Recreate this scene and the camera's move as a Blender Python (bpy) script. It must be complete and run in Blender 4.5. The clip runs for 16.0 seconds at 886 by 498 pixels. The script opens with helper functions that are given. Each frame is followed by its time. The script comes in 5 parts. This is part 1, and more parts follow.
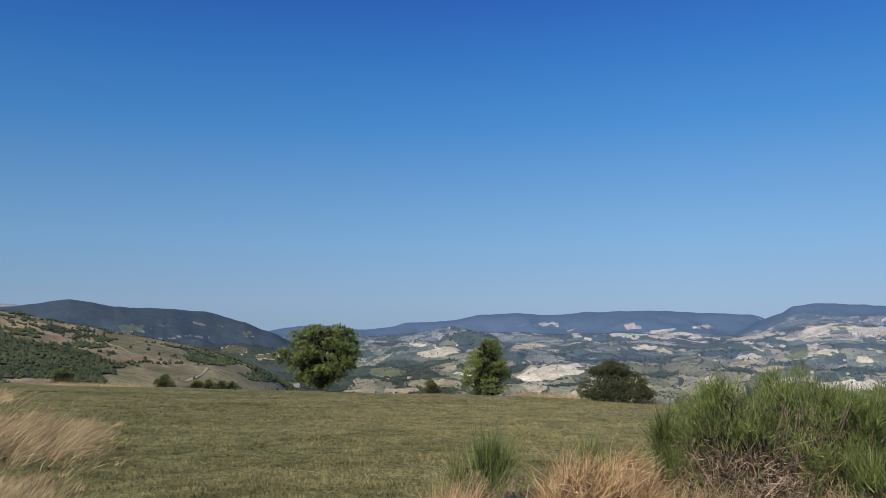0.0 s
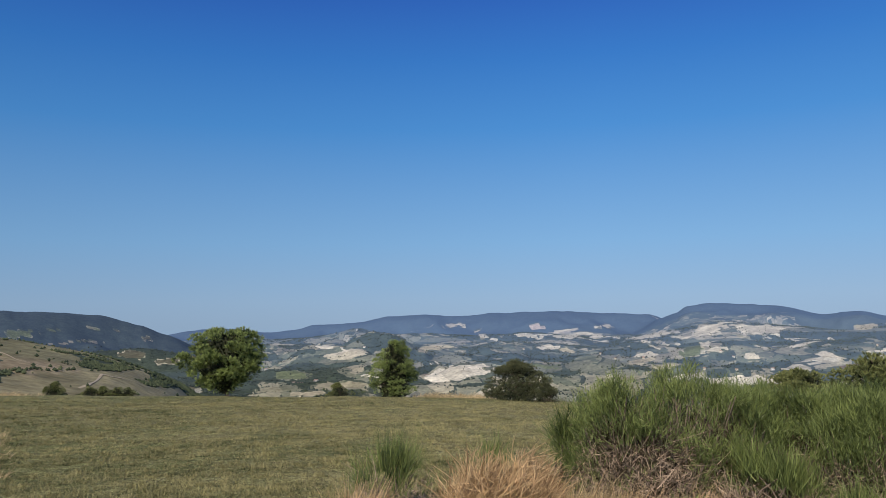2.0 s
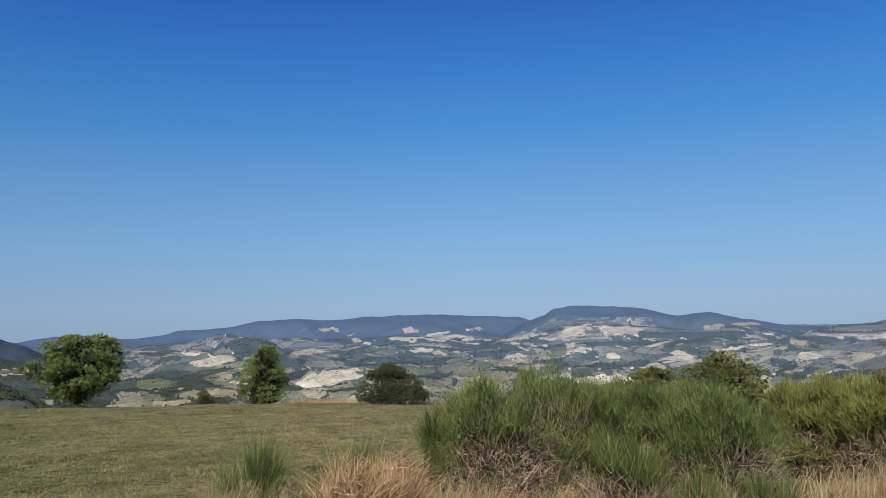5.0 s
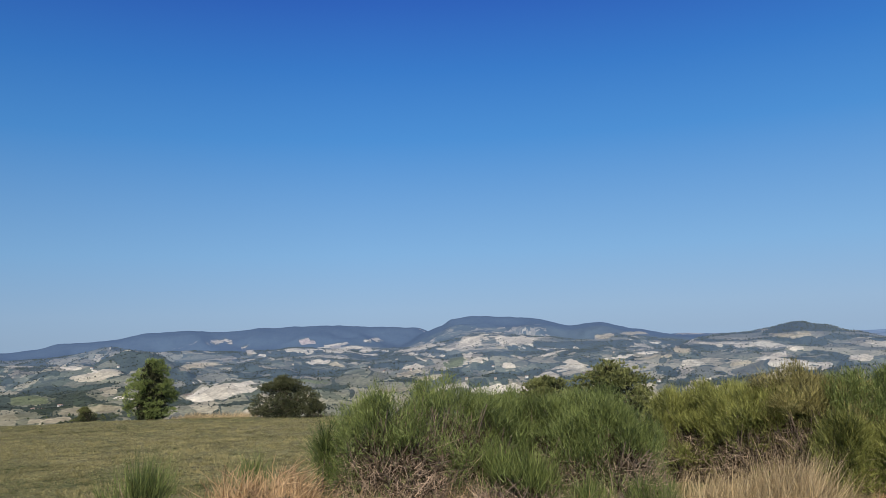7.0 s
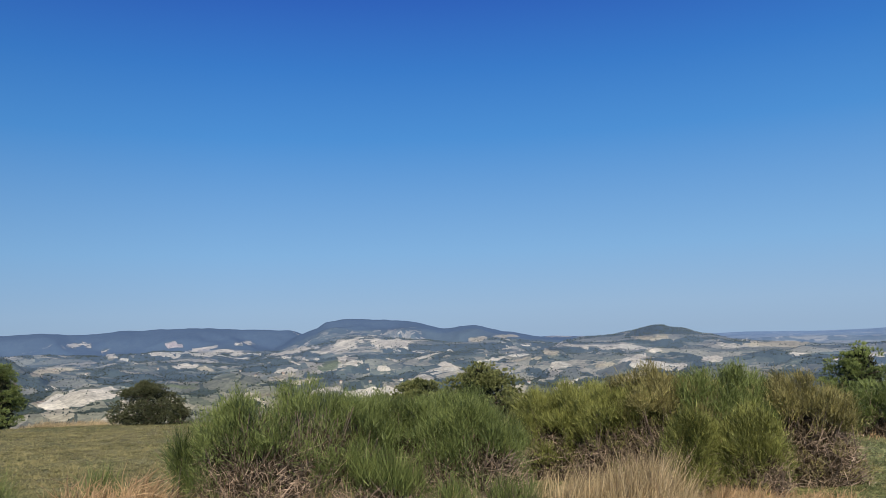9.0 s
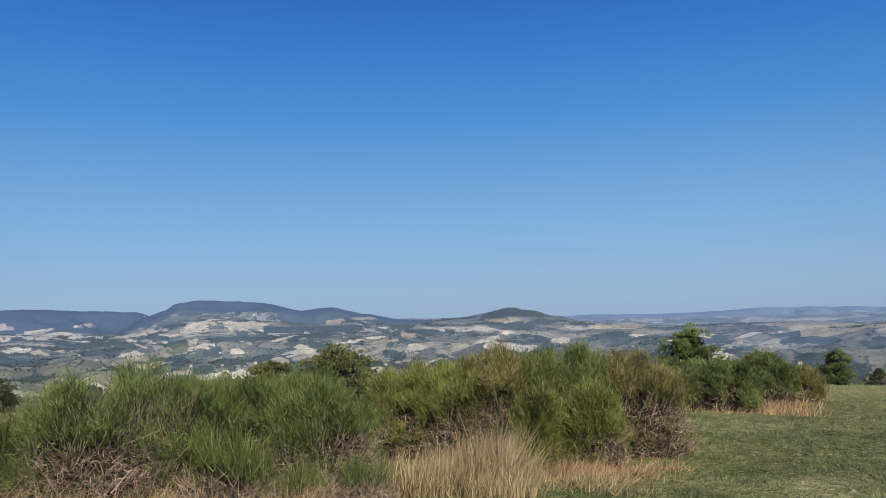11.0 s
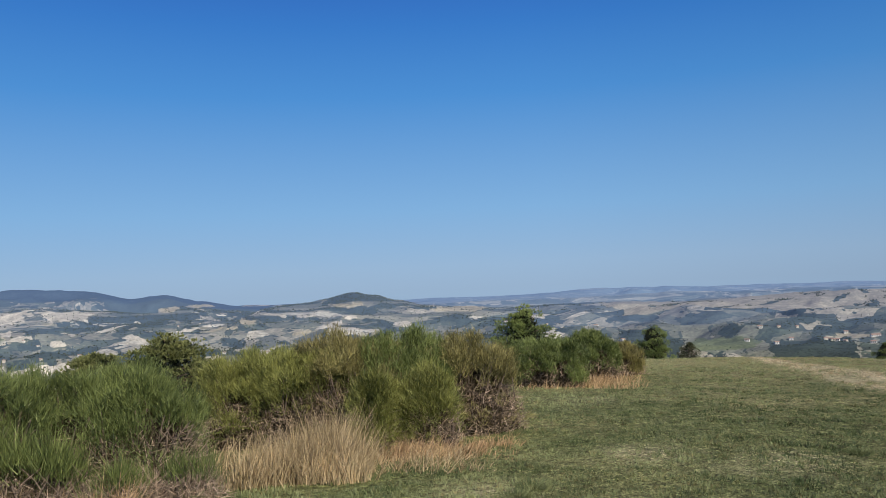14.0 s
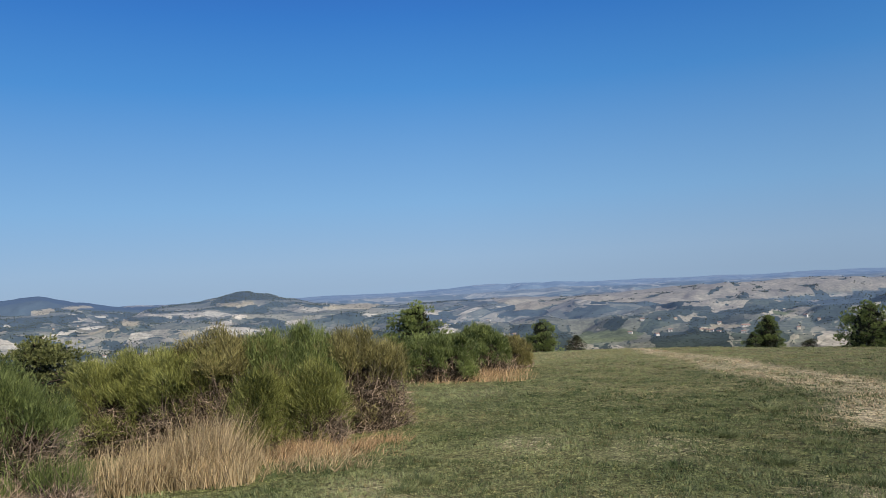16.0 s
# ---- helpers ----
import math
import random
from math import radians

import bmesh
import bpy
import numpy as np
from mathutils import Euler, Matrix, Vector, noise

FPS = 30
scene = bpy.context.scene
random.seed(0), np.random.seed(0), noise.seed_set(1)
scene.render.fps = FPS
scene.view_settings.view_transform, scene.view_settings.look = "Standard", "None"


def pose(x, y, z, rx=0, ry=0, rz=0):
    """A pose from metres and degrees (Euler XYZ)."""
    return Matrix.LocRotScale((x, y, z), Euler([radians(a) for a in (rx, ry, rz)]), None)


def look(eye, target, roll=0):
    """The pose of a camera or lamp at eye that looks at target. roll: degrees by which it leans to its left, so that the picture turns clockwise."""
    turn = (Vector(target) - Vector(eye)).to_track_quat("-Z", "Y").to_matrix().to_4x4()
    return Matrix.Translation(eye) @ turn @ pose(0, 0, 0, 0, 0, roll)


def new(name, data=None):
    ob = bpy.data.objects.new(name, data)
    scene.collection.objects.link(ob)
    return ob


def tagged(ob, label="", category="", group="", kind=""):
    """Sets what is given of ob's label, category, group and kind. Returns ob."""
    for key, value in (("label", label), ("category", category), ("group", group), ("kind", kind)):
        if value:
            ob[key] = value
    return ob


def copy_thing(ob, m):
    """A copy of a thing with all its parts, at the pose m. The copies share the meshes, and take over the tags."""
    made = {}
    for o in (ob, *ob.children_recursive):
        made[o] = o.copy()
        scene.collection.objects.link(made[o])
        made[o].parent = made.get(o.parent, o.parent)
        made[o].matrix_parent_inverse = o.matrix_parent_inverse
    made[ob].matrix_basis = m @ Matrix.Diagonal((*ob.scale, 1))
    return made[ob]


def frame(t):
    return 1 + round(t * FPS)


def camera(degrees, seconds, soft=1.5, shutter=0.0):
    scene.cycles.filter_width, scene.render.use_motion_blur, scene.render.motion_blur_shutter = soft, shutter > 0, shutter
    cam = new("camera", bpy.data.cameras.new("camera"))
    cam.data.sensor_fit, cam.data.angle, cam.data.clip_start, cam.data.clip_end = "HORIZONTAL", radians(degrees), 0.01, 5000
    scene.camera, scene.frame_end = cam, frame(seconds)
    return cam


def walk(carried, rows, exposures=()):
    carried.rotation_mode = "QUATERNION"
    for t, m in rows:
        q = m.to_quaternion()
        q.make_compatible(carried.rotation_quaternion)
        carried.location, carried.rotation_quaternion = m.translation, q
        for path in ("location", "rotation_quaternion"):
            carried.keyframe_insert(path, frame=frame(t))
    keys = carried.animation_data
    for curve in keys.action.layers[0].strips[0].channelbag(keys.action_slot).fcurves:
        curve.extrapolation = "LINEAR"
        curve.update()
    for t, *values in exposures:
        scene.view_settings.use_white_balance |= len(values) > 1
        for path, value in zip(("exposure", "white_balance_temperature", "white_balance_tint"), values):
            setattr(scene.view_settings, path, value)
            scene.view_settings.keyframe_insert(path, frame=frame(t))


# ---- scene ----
cam = camera(59.75, 16.0, soft=0.62)
PATH = [
    (0, (0.000, 0.000, 1.600), (0.000, 9.955, 2.551), -0.30),
    (0.5, (0.011, -0.005, 1.603), (0.283, 9.946, 2.561), -0.45),
    (1, (0.025, -0.009, 1.600), (0.578, 9.929, 2.562), -0.63),
    (1.5, (0.025, -0.019, 1.599), (0.895, 9.897, 2.561), -0.70),
    (2, (0.030, -0.016, 1.599), (1.220, 9.867, 2.559), -0.80),
    (2.5, (0.036, -0.032, 1.599), (1.501, 9.813, 2.563), -0.86),
    (3, (0.043, -0.050, 1.603), (1.778, 9.751, 2.562), -0.88),
    (3.5, (0.046, -0.075, 1.606), (2.045, 9.677, 2.561), -1.02),
    (4, (0.041, -0.072, 1.604), (2.328, 9.616, 2.560), -1.10),
    (6.3, (0.060, -0.092, 1.591), (3.515, 9.237, 2.606), -1.44),
    (6.5, (0.057, -0.090, 1.599), (3.643, 9.189, 2.622), -1.40),
    (7, (0.075, -0.089, 1.602), (4.093, 9.004, 2.681), -1.72),
    (7.5, (0.099, -0.095, 1.600), (4.524, 8.803, 2.710), -1.86),
    (8, (0.120, -0.103, 1.598), (4.840, 8.643, 2.706), -1.85),
    (8.5, (0.149, -0.088, 1.592), (5.181, 8.484, 2.688), -1.68),
    (9, (0.168, -0.077, 1.592), (5.586, 8.260, 2.661), -1.72),
    (9.5, (0.173, -0.085, 1.588), (6.074, 7.922, 2.620), -1.75),
    (9.7, (0.182, -0.090, 1.585), (6.225, 7.814, 2.594), -1.84),
    (11.8, (0.279, -0.024, 1.562), (7.593, 6.762, 2.247), -1.71),
    (12, (0.285, -0.025, 1.561), (7.706, 6.646, 2.225), -1.90),
    (12.5, (0.275, -0.050, 1.563), (7.907, 6.386, 2.141), -1.99),
    (13, (0.293, -0.055, 1.559), (8.118, 6.147, 2.108), -2.09),
    (13.5, (0.327, -0.062, 1.557), (8.340, 5.896, 2.098), -2.20),
    (14, (0.351, -0.063, 1.549), (8.538, 5.656, 2.073), -2.45),
    (14.5, (0.360, -0.075, 1.541), (8.724, 5.383, 2.056), -2.68),
    (15, (0.391, -0.074, 1.535), (8.999, 4.993, 2.019), -2.99),
    (15.5, (0.416, -0.075, 1.528), (9.180, 4.719, 1.984), -3.03),
    (16, (0.440, -0.086, 1.522), (9.338, 4.459, 1.943), -3.06),
]
walk(cam, [(t, look(eye, target, roll)) for t, eye, target, roll in PATH])

# ---------------------------------------------------------------- light
SUN_AZ, SUN_EL = 205.0, 37.0
world = bpy.data.worlds.new("world")
scene.world = world
world.use_nodes = True
wn = world.node_tree.nodes
sky = wn.new("ShaderNodeTexSky")
sky.sky_type, sky.sun_disc = "NISHITA", False
sky.sun_elevation, sky.sun_rotation = radians(SUN_EL), radians(SUN_AZ)
sky.altitude, sky.air_density, sky.dust_density, sky.ozone_density = 500.0, 1.0, 0.6, 3.0
wn["Background"].inputs["Strength"].default_value = 1.0
wl = world.node_tree.links
aim, split, ramp = wn.new("ShaderNodeTexCoord"), wn.new("ShaderNodeSeparateXYZ"), wn.new("ShaderNodeValToRGB")
wl.new(aim.outputs["Generated"], split.inputs[0]), wl.new(split.outputs["Z"], ramp.inputs[0])
SKY = [(0.0, 0.30, 0.44, 0.63), (0.03, 0.295, 0.455, 0.67), (0.103, 0.212, 0.43, 0.725), (0.247, 0.068, 0.275, 0.665), (0.33, 0.036, 0.195, 0.59), (0.407, 0.024, 0.12, 0.50), (1.0, 0.012, 0.06, 0.33)]
for k, (at, *rgb) in enumerate(SKY):
    stop = ramp.color_ramp.elements[0] if k == 0 else ramp.color_ramp.elements[-1] if k == len(SKY) - 1 else ramp.color_ramp.elements.new(at)
    stop.position, stop.color = at, (*rgb, 1)
dim, blend = wn.new("ShaderNodeVectorMath"), wn.new("ShaderNodeMix")
dim.operation = "SCALE"
dim.inputs["Scale"].default_value = 0.1
blend.data_type = "RGBA"
blend.inputs[0].default_value = 0.06
wl.new(sky.outputs[0], dim.inputs[0]), wl.new(ramp.outputs[0], blend.inputs[6]), wl.new(dim.outputs[0], blend.inputs[7])
side, tone = wn.new("ShaderNodeMapRange"), wn.new("ShaderNodeVectorMath")
side.inputs["From Min"].default_value, side.inputs["From Max"].default_value = -0.6, 0.3
side.inputs["To Min"].default_value, side.inputs["To Max"].default_value = 0.77, 0.99
tone.operation = "MULTIPLY"
wl.new(split.outputs["X"], side.inputs["Value"]), wl.new(blend.outputs[2], tone.inputs[0]), wl.new(side.outputs[0], tone.inputs[1])
east, shade = wn.new("ShaderNodeMapRange"), wn.new("ShaderNodeVectorMath")
east.inputs["From Min"].default_value, east.inputs["From Max"].default_value = 0.0, 0.45
east.inputs["To Min"].default_value, east.inputs["To Max"].default_value = 0.88, 1.0
shade.operation = "MULTIPLY"
wl.new(split.outputs["Y"], east.inputs["Value"]), wl.new(tone.outputs[0], shade.inputs[0]), wl.new(east.outputs[0], shade.inputs[1])
wl.new(shade.outputs[0], wn["Background"].inputs["Color"])
sun = new("sun", bpy.data.lights.new("sun", "SUN"))
sun.data.energy, sun.data.angle, sun.data.color = 4.6, radians(0.5), (1.0, 0.90, 0.76)
sa, se = radians(SUN_AZ), radians(SUN_EL)
sun.matrix_world = look((0, 0, 60), (-math.sin(sa) * math.cos(se), -math.cos(sa) * math.cos(se), 60 - math.sin(se)))

# ---------------------------------------------------------------- materials
def nodes_of(name):
    m = bpy.data.materials.new(name)
    m.use_nodes = True
    t = m.node_tree
    return m, t.nodes, t.links, t.nodes["Principled BSDF"]


def plant(name, dark, light, rough=0.6, glow_through=0.25, scale=3.0, tufted=False):
    """A leaf, shoot or straw: each blade (tufted: each tuft) has its own tone between dark and light, with patches along the plant."""
    m, n, l, b = nodes_of(name)
    geo, tc, no, mx, ramp = (n.new("ShaderNode" + k) for k in ("NewGeometry", "TexCoord", "TexNoise", "Math", "ValToRGB"))
    no.inputs["Scale"].default_value, no.inputs["Detail"].default_value = scale, 3.0
    l.new(tc.outputs["Object"], no.inputs["Vector"])
    mx.operation = "MULTIPLY_ADD"
    if tufted:
        geo = n.new("ShaderNodeAttribute")
        geo.attribute_name = "tone"
    l.new(geo.outputs["Fac" if tufted else "Random Per Island"], mx.inputs[0])
    mx.inputs[1].default_value = 0.75 if tufted else 0.6
    sub = n.new("ShaderNodeMath")
    sub.operation = "MULTIPLY_ADD"
    sub.inputs[1].default_value, sub.inputs[2].default_value = 1.1, -0.33
    l.new(no.outputs["Fac"], sub.inputs[0])
    l.new(sub.outputs[0], mx.inputs[2])
    ramp.color_ramp.elements[0].color, ramp.color_ramp.elements[1].color = (*dark, 1), (*light, 1)
    ramp.color_ramp.elements[0].position, ramp.color_ramp.elements[1].position = 0.1, 0.9
    l.new(mx.outputs[0], ramp.inputs[0])
    l.new(ramp.outputs[0], b.inputs["Base Color"])
    b.inputs["Roughness"].default_value = rough
    b.inputs["Specular IOR Level"].default_value = 0.25
    if glow_through:
        tr, mix = n.new("ShaderNodeBsdfTranslucent"), n.new("ShaderNodeMixShader")
        l.new(ramp.outputs[0], tr.inputs["Color"])
        mix.inputs[0].default_value = glow_through
        l.new(b.outputs[0], mix.inputs[1]), l.new(tr.outputs[0], mix.inputs[2])
        l.new(mix.outputs[0], n["Material Output"].inputs[0])
    return m


def wood(name, dark, light, scale=18.0):
    m, n, l, b = nodes_of(name)
    tc, no, ramp, bump = (n.new("ShaderNode" + k) for k in ("TexCoord", "TexNoise", "ValToRGB", "Bump"))
    no.inputs["Scale"].default_value, no.inputs["Detail"].default_value = scale, 5.0
    l.new(tc.outputs["Object"], no.inputs["Vector"])
    ramp.color_ramp.elements[0].color, ramp.color_ramp.elements[1].color = (*dark, 1), (*light, 1)
    ramp.color_ramp.elements[0].position, ramp.color_ramp.elements[1].position = 0.3, 0.7
    l.new(no.outputs["Fac"], ramp.inputs[0]), l.new(ramp.outputs[0], b.inputs["Base Color"])
    l.new(no.outputs["Fac"], bump.inputs["Height"])
    bump.inputs["Distance"].default_value = 0.02
    l.new(bump.outputs[0], b.inputs["Normal"])
    b.inputs["Roughness"].default_value = 0.85
    return m


def land(name, layers, bump_height, bump_scale):
    """Soil and turf: the land cover laid on the sheet, broken up at two scales."""
    m, n, l, b = nodes_of(name)
    at, tc, bump = (n.new("ShaderNode" + k) for k in ("Attribute", "TexCoord", "Bump"))
    at.attribute_name = "cover"
    colour = at.outputs["Color"]
    for scale, amount in layers:
        no, mr, mu = (n.new("ShaderNode" + k) for k in ("TexNoise", "MapRange", "VectorMath"))
        no.inputs["Scale"].default_value, no.inputs["Detail"].default_value = scale, 4.0
        l.new(tc.outputs["Object"], no.inputs["Vector"])
        mr.inputs["From Min"].default_value, mr.inputs["From Max"].default_value = 0.3, 0.7
        mr.inputs["To Min"].default_value, mr.inputs["To Max"].default_value = 1 - amount, 1 + amount
        l.new(no.outputs["Fac"], mr.inputs["Value"])
        mu.operation = "MULTIPLY"
        l.new(colour, mu.inputs[0]), l.new(mr.outputs[0], mu.inputs[1])
        colour = mu.outputs[0]
    l.new(colour, b.inputs["Base Color"])
    no = n.new("ShaderNodeTexNoise")
    no.inputs["Scale"].default_value, no.inputs["Detail"].default_value = bump_scale, 5.0
    l.new(tc.outputs["Object"], no.inputs["Vector"]), l.new(no.outputs["Fac"], bump.inputs["Height"])
    bump.inputs["Distance"].default_value, bump.inputs["Strength"].default_value = bump_height, 0.8
    l.new(bump.outputs[0], b.inputs["Normal"])
    b.inputs["Roughness"].default_value, b.inputs["Specular IOR Level"].default_value = 0.95, 0.1
    return m


def farmland():
    """Country beyond the brow: plots of stubble, clay and crops with hedges between, and woods with ragged borders."""
    m, n, l, b = nodes_of("farmland")

    def node(kind, **values):
        k = n.new("ShaderNode" + kind)
        for key, value in values.items():
            if key == "op":
                k.operation = value
            else:
                k.inputs[int(key[1:])].default_value = value
        return k

    def attribute(name):
        k = n.new("ShaderNodeAttribute")
        k.attribute_name = name
        return k

    def noise(vector, scale, detail=4.0):
        k = n.new("ShaderNodeTexNoise")
        k.inputs["Scale"].default_value, k.inputs["Detail"].default_value = scale, detail
        l.new(vector, k.inputs["Vector"])
        return k

    def over(under, colour, mask):
        k = n.new("ShaderNodeMix")
        k.data_type = "RGBA"
        l.new(mask, k.inputs[0]), l.new(under, k.inputs[6])
        if isinstance(colour, tuple):
            k.inputs[7].default_value = (*colour, 1)
        else:
            l.new(colour, k.inputs[7])
        return k.outputs[2]

    def math_(op, a, c, d=None):
        k = n.new("ShaderNodeMath")
        k.operation = op
        for i, v in enumerate((a, c, d)):
            if v is None:
                continue
            if isinstance(v, float):
                k.inputs[i].default_value = v
            else:
                l.new(v, k.inputs[i])
        return k.outputs[0]

    place = n.new("ShaderNodeTexCoord").outputs["Object"]
    plot = attribute("plot").outputs["Vector"]
    bias = n.new("ShaderNodeSeparateXYZ")
    l.new(plot, bias.inputs[0])
    warp = noise(plot, 0.005, 4.0)
    shift, scaled, moved = node("VectorMath", op="SUBTRACT"), node("VectorMath", op="SCALE"), node("VectorMath", op="ADD")
    shift.inputs[1].default_value = (0.5, 0.5, 0.5)
    scaled.inputs["Scale"].default_value = 170.0
    l.new(warp.outputs["Color"], shift.inputs[0]), l.new(shift.outputs[0], scaled.inputs[0]), l.new(scaled.outputs[0], moved.inputs[0]), l.new(plot, moved.inputs[1])
    cell, rim = n.new("ShaderNodeTexVoronoi"), n.new("ShaderNodeTexVoronoi")
    rim.feature = "DISTANCE_TO_EDGE"
    for k in (cell, rim):
        k.voronoi_dimensions = "2D"
        k.inputs["Scale"].default_value, k.inputs["Randomness"].default_value = 1 / 46.0, 0.95
        l.new(moved.outputs[0], k.inputs["Vector"])
    who = n.new("ShaderNodeSeparateColor")
    l.new(cell.outputs["Color"], who.inputs[0])
    ragged = math_("MULTIPLY_ADD", noise(plot, 0.05).outputs["Fac"], 0.3, -0.15)
    fac = math_("MULTIPLY_ADD", math_("ADD", math_("SUBTRACT", who.outputs[0], bias.outputs[2]), ragged), 0.5, 0.5)
    ramp = n.new("ShaderNodeValToRGB")
    ramp.color_ramp.interpolation = "CONSTANT"
    kinds = [(0.0, (0.72, 0.67, 0.50)), (0.5, (0.52, 0.47, 0.33)), (0.57, (0.36, 0.33, 0.225)), (0.65, (0.175, 0.18, 0.12)), (0.74, (0.10, 0.12, 0.075)), (0.82, (0.30, 0.285, 0.19)), (0.89, (0.14, 0.155, 0.10)), (0.95, (0.235, 0.235, 0.155))]
    for k, (at, rgb) in enumerate(kinds):
        stop = ramp.color_ramp.elements[k] if k < 2 else ramp.color_ramp.elements.new(at)
        stop.position, stop.color = at, (*rgb, 1)
    l.new(fac, ramp.inputs[0])
    tone = node("VectorMath", op="SCALE")
    l.new(ramp.outputs[0], tone.inputs[0]), l.new(math_("MULTIPLY_ADD", who.outputs[1], 0.4, 0.8), tone.inputs["Scale"])
    hedge = math_("MULTIPLY", math_("LESS_THAN", rim.outputs["Distance"], 0.06), math_("GREATER_THAN", noise(plot, 0.03, 2.0).outputs["Fac"], 0.53))
    colour = over(tone.outputs[0], (0.07, 0.085, 0.06), hedge)
    soil = attribute("cover").outputs["Color"]
    colour = over(soil, colour, math_("GREATER_THAN", attribute("farm").outputs["Fac"], 0.5))
    frayed = math_("MULTIPLY_ADD", noise(place, 0.04, 4.0).outputs["Fac"], 0.3, -0.15)
    parcel = node("VectorMath", op="SCALE")
    l.new(soil, parcel.inputs[0]), l.new(math_("MULTIPLY_ADD", who.outputs[2], 0.36, 0.82), parcel.inputs["Scale"])
    colour = over(colour, parcel.outputs[0], math_("GREATER_THAN", math_("ADD", attribute("named").outputs["Fac"], frayed), 0.0))
    tatter = math_("MULTIPLY_ADD", noise(place, 0.035, 5.0).outputs["Fac"], 0.9, -0.45)
    colour = over(colour, (0.052, 0.068, 0.044), math_("GREATER_THAN", math_("ADD", attribute("wooded").outputs["Fac"], tatter), 0.0))
    for scale, amount in ((0.2, 0.24), (0.05, 0.22), (0.012, 0.15)):
        mr, mu = n.new("ShaderNodeMapRange"), node("VectorMath", op="MULTIPLY")
        mr.inputs["From Min"].default_value, mr.inputs["From Max"].default_value = 0.3, 0.7
        mr.inputs["To Min"].default_value, mr.inputs["To Max"].default_value = 1 - amount, 1 + amount
        l.new(noise(place, scale).outputs["Fac"], mr.inputs["Value"])
        l.new(colour, mu.inputs[0]), l.new(mr.outputs[0], mu.inputs[1])
        colour = mu.outputs[0]
    # distance haze is painted in: the base colour is mixed towards blue
    haze = attribute("haze")
    l.new(over(colour, haze.outputs["Color"], haze.outputs["Alpha"]), b.inputs["Base Color"])
    bump = n.new("ShaderNodeBump")
    bump.inputs["Distance"].default_value, bump.inputs["Strength"].default_value = 2.0, 0.8
    l.new(noise(place, 0.06, 5.0).outputs["Fac"], bump.inputs["Height"]), l.new(bump.outputs[0], b.inputs["Normal"])
    b.inputs["Roughness"].default_value, b.inputs["Specular IOR Level"].default_value = 0.95, 0.1
    return m


M_TURF = land("mown_turf", ((70.0, 0.8), (26.0, 0.75), (8.0, 0.5), (0.9, 0.15)), 0.04, 30.0)
M_LAND = farmland()
M_LAWN = plant("green_lawn_blades", (0.07, 0.105, 0.037), (0.38, 0.41, 0.19), 0.6, 0.25, 2.5, True)
M_LAWN_DRY = plant("dry_lawn_blades", (0.045, 0.056, 0.018), (0.40, 0.355, 0.165), 0.6, 0.25, 2.5, True)
M_STRAW = plant("dry_straw", (0.17, 0.122, 0.057), (0.85, 0.69, 0.42), 0.7, 0.3, 2.0)
M_RUST = plant("rusty_straw", (0.22, 0.13, 0.06), (0.86, 0.63, 0.36), 0.7, 0.3, 3.0)
M_SHOOT = plant("broom_shoots", (0.018, 0.036, 0.010), (0.25, 0.305, 0.098), 0.5, 0.12, 1.6, True)
M_SHOOT_LIME = plant("lime_broom_shoots", (0.03, 0.044, 0.01), (0.36, 0.375, 0.11), 0.5, 0.12, 1.6, True)
M_SHOOT_OLIVE = plant("olive_broom_shoots", (0.028, 0.03, 0.011), (0.40, 0.36, 0.14), 0.45, 0.1, 1.8, True)
M_TWIG = plant("dead_twigs", (0.07, 0.048, 0.034), (0.62, 0.48, 0.35), 0.8, 0.0, 4.0)
M_WITHER = plant("shaded_withered_growth", (0.018, 0.014, 0.009), (0.13, 0.10, 0.062), 0.8, 0.0, 3.0)
M_STEM = wood("woody_stems", (0.05, 0.038, 0.03), (0.22, 0.165, 0.12))
M_BARK = wood("pine_bark", (0.07, 0.05, 0.04), (0.22, 0.16, 0.12), 9.0)
M_PINE = plant("pine_needles", (0.020, 0.042, 0.016), (0.31, 0.38, 0.125), 0.5, 0.12, 0.9, True)
M_DARK = plant("juniper_leaves", (0.022, 0.032, 0.017), (0.15, 0.16, 0.08), 0.6, 0.1, 1.0, True)
M_SHRUB = plant("shrub_leaves", (0.03, 0.047, 0.018), (0.27, 0.29, 0.11), 0.6, 0.12, 1.2, True)
M_INNER = plant("shaded_old_needles", (0.014, 0.02, 0.01), (0.055, 0.06, 0.03), 0.8, 0.0, 2.0)
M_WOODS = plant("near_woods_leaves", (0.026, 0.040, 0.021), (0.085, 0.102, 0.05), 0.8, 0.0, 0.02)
# valley and far leaves are coloured bluer to include the haze before them
M_WOODS_HAZE = plant("hazed_woods_leaves", (0.045, 0.068, 0.070), (0.085, 0.112, 0.112), 0.8, 0.0, 0.02)
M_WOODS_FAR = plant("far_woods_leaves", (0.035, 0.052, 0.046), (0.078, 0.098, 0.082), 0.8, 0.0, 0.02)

# ---------------------------------------------------------------- number noise
def rnd(ix, iy, seed):
    h = (ix.astype(np.int64) * 374761393 + iy.astype(np.int64) * 668265263 + seed * 974634721) & 0xFFFFFFFF
    h = ((h ^ (h >> 13)) * 1274126177) & 0xFFFFFFFF
    h = ((h ^ (h >> 16)) * 2246822519) & 0xFFFFFFFF
    return ((h ^ (h >> 15)) & 0xFFFFFF) / 0xFFFFFF


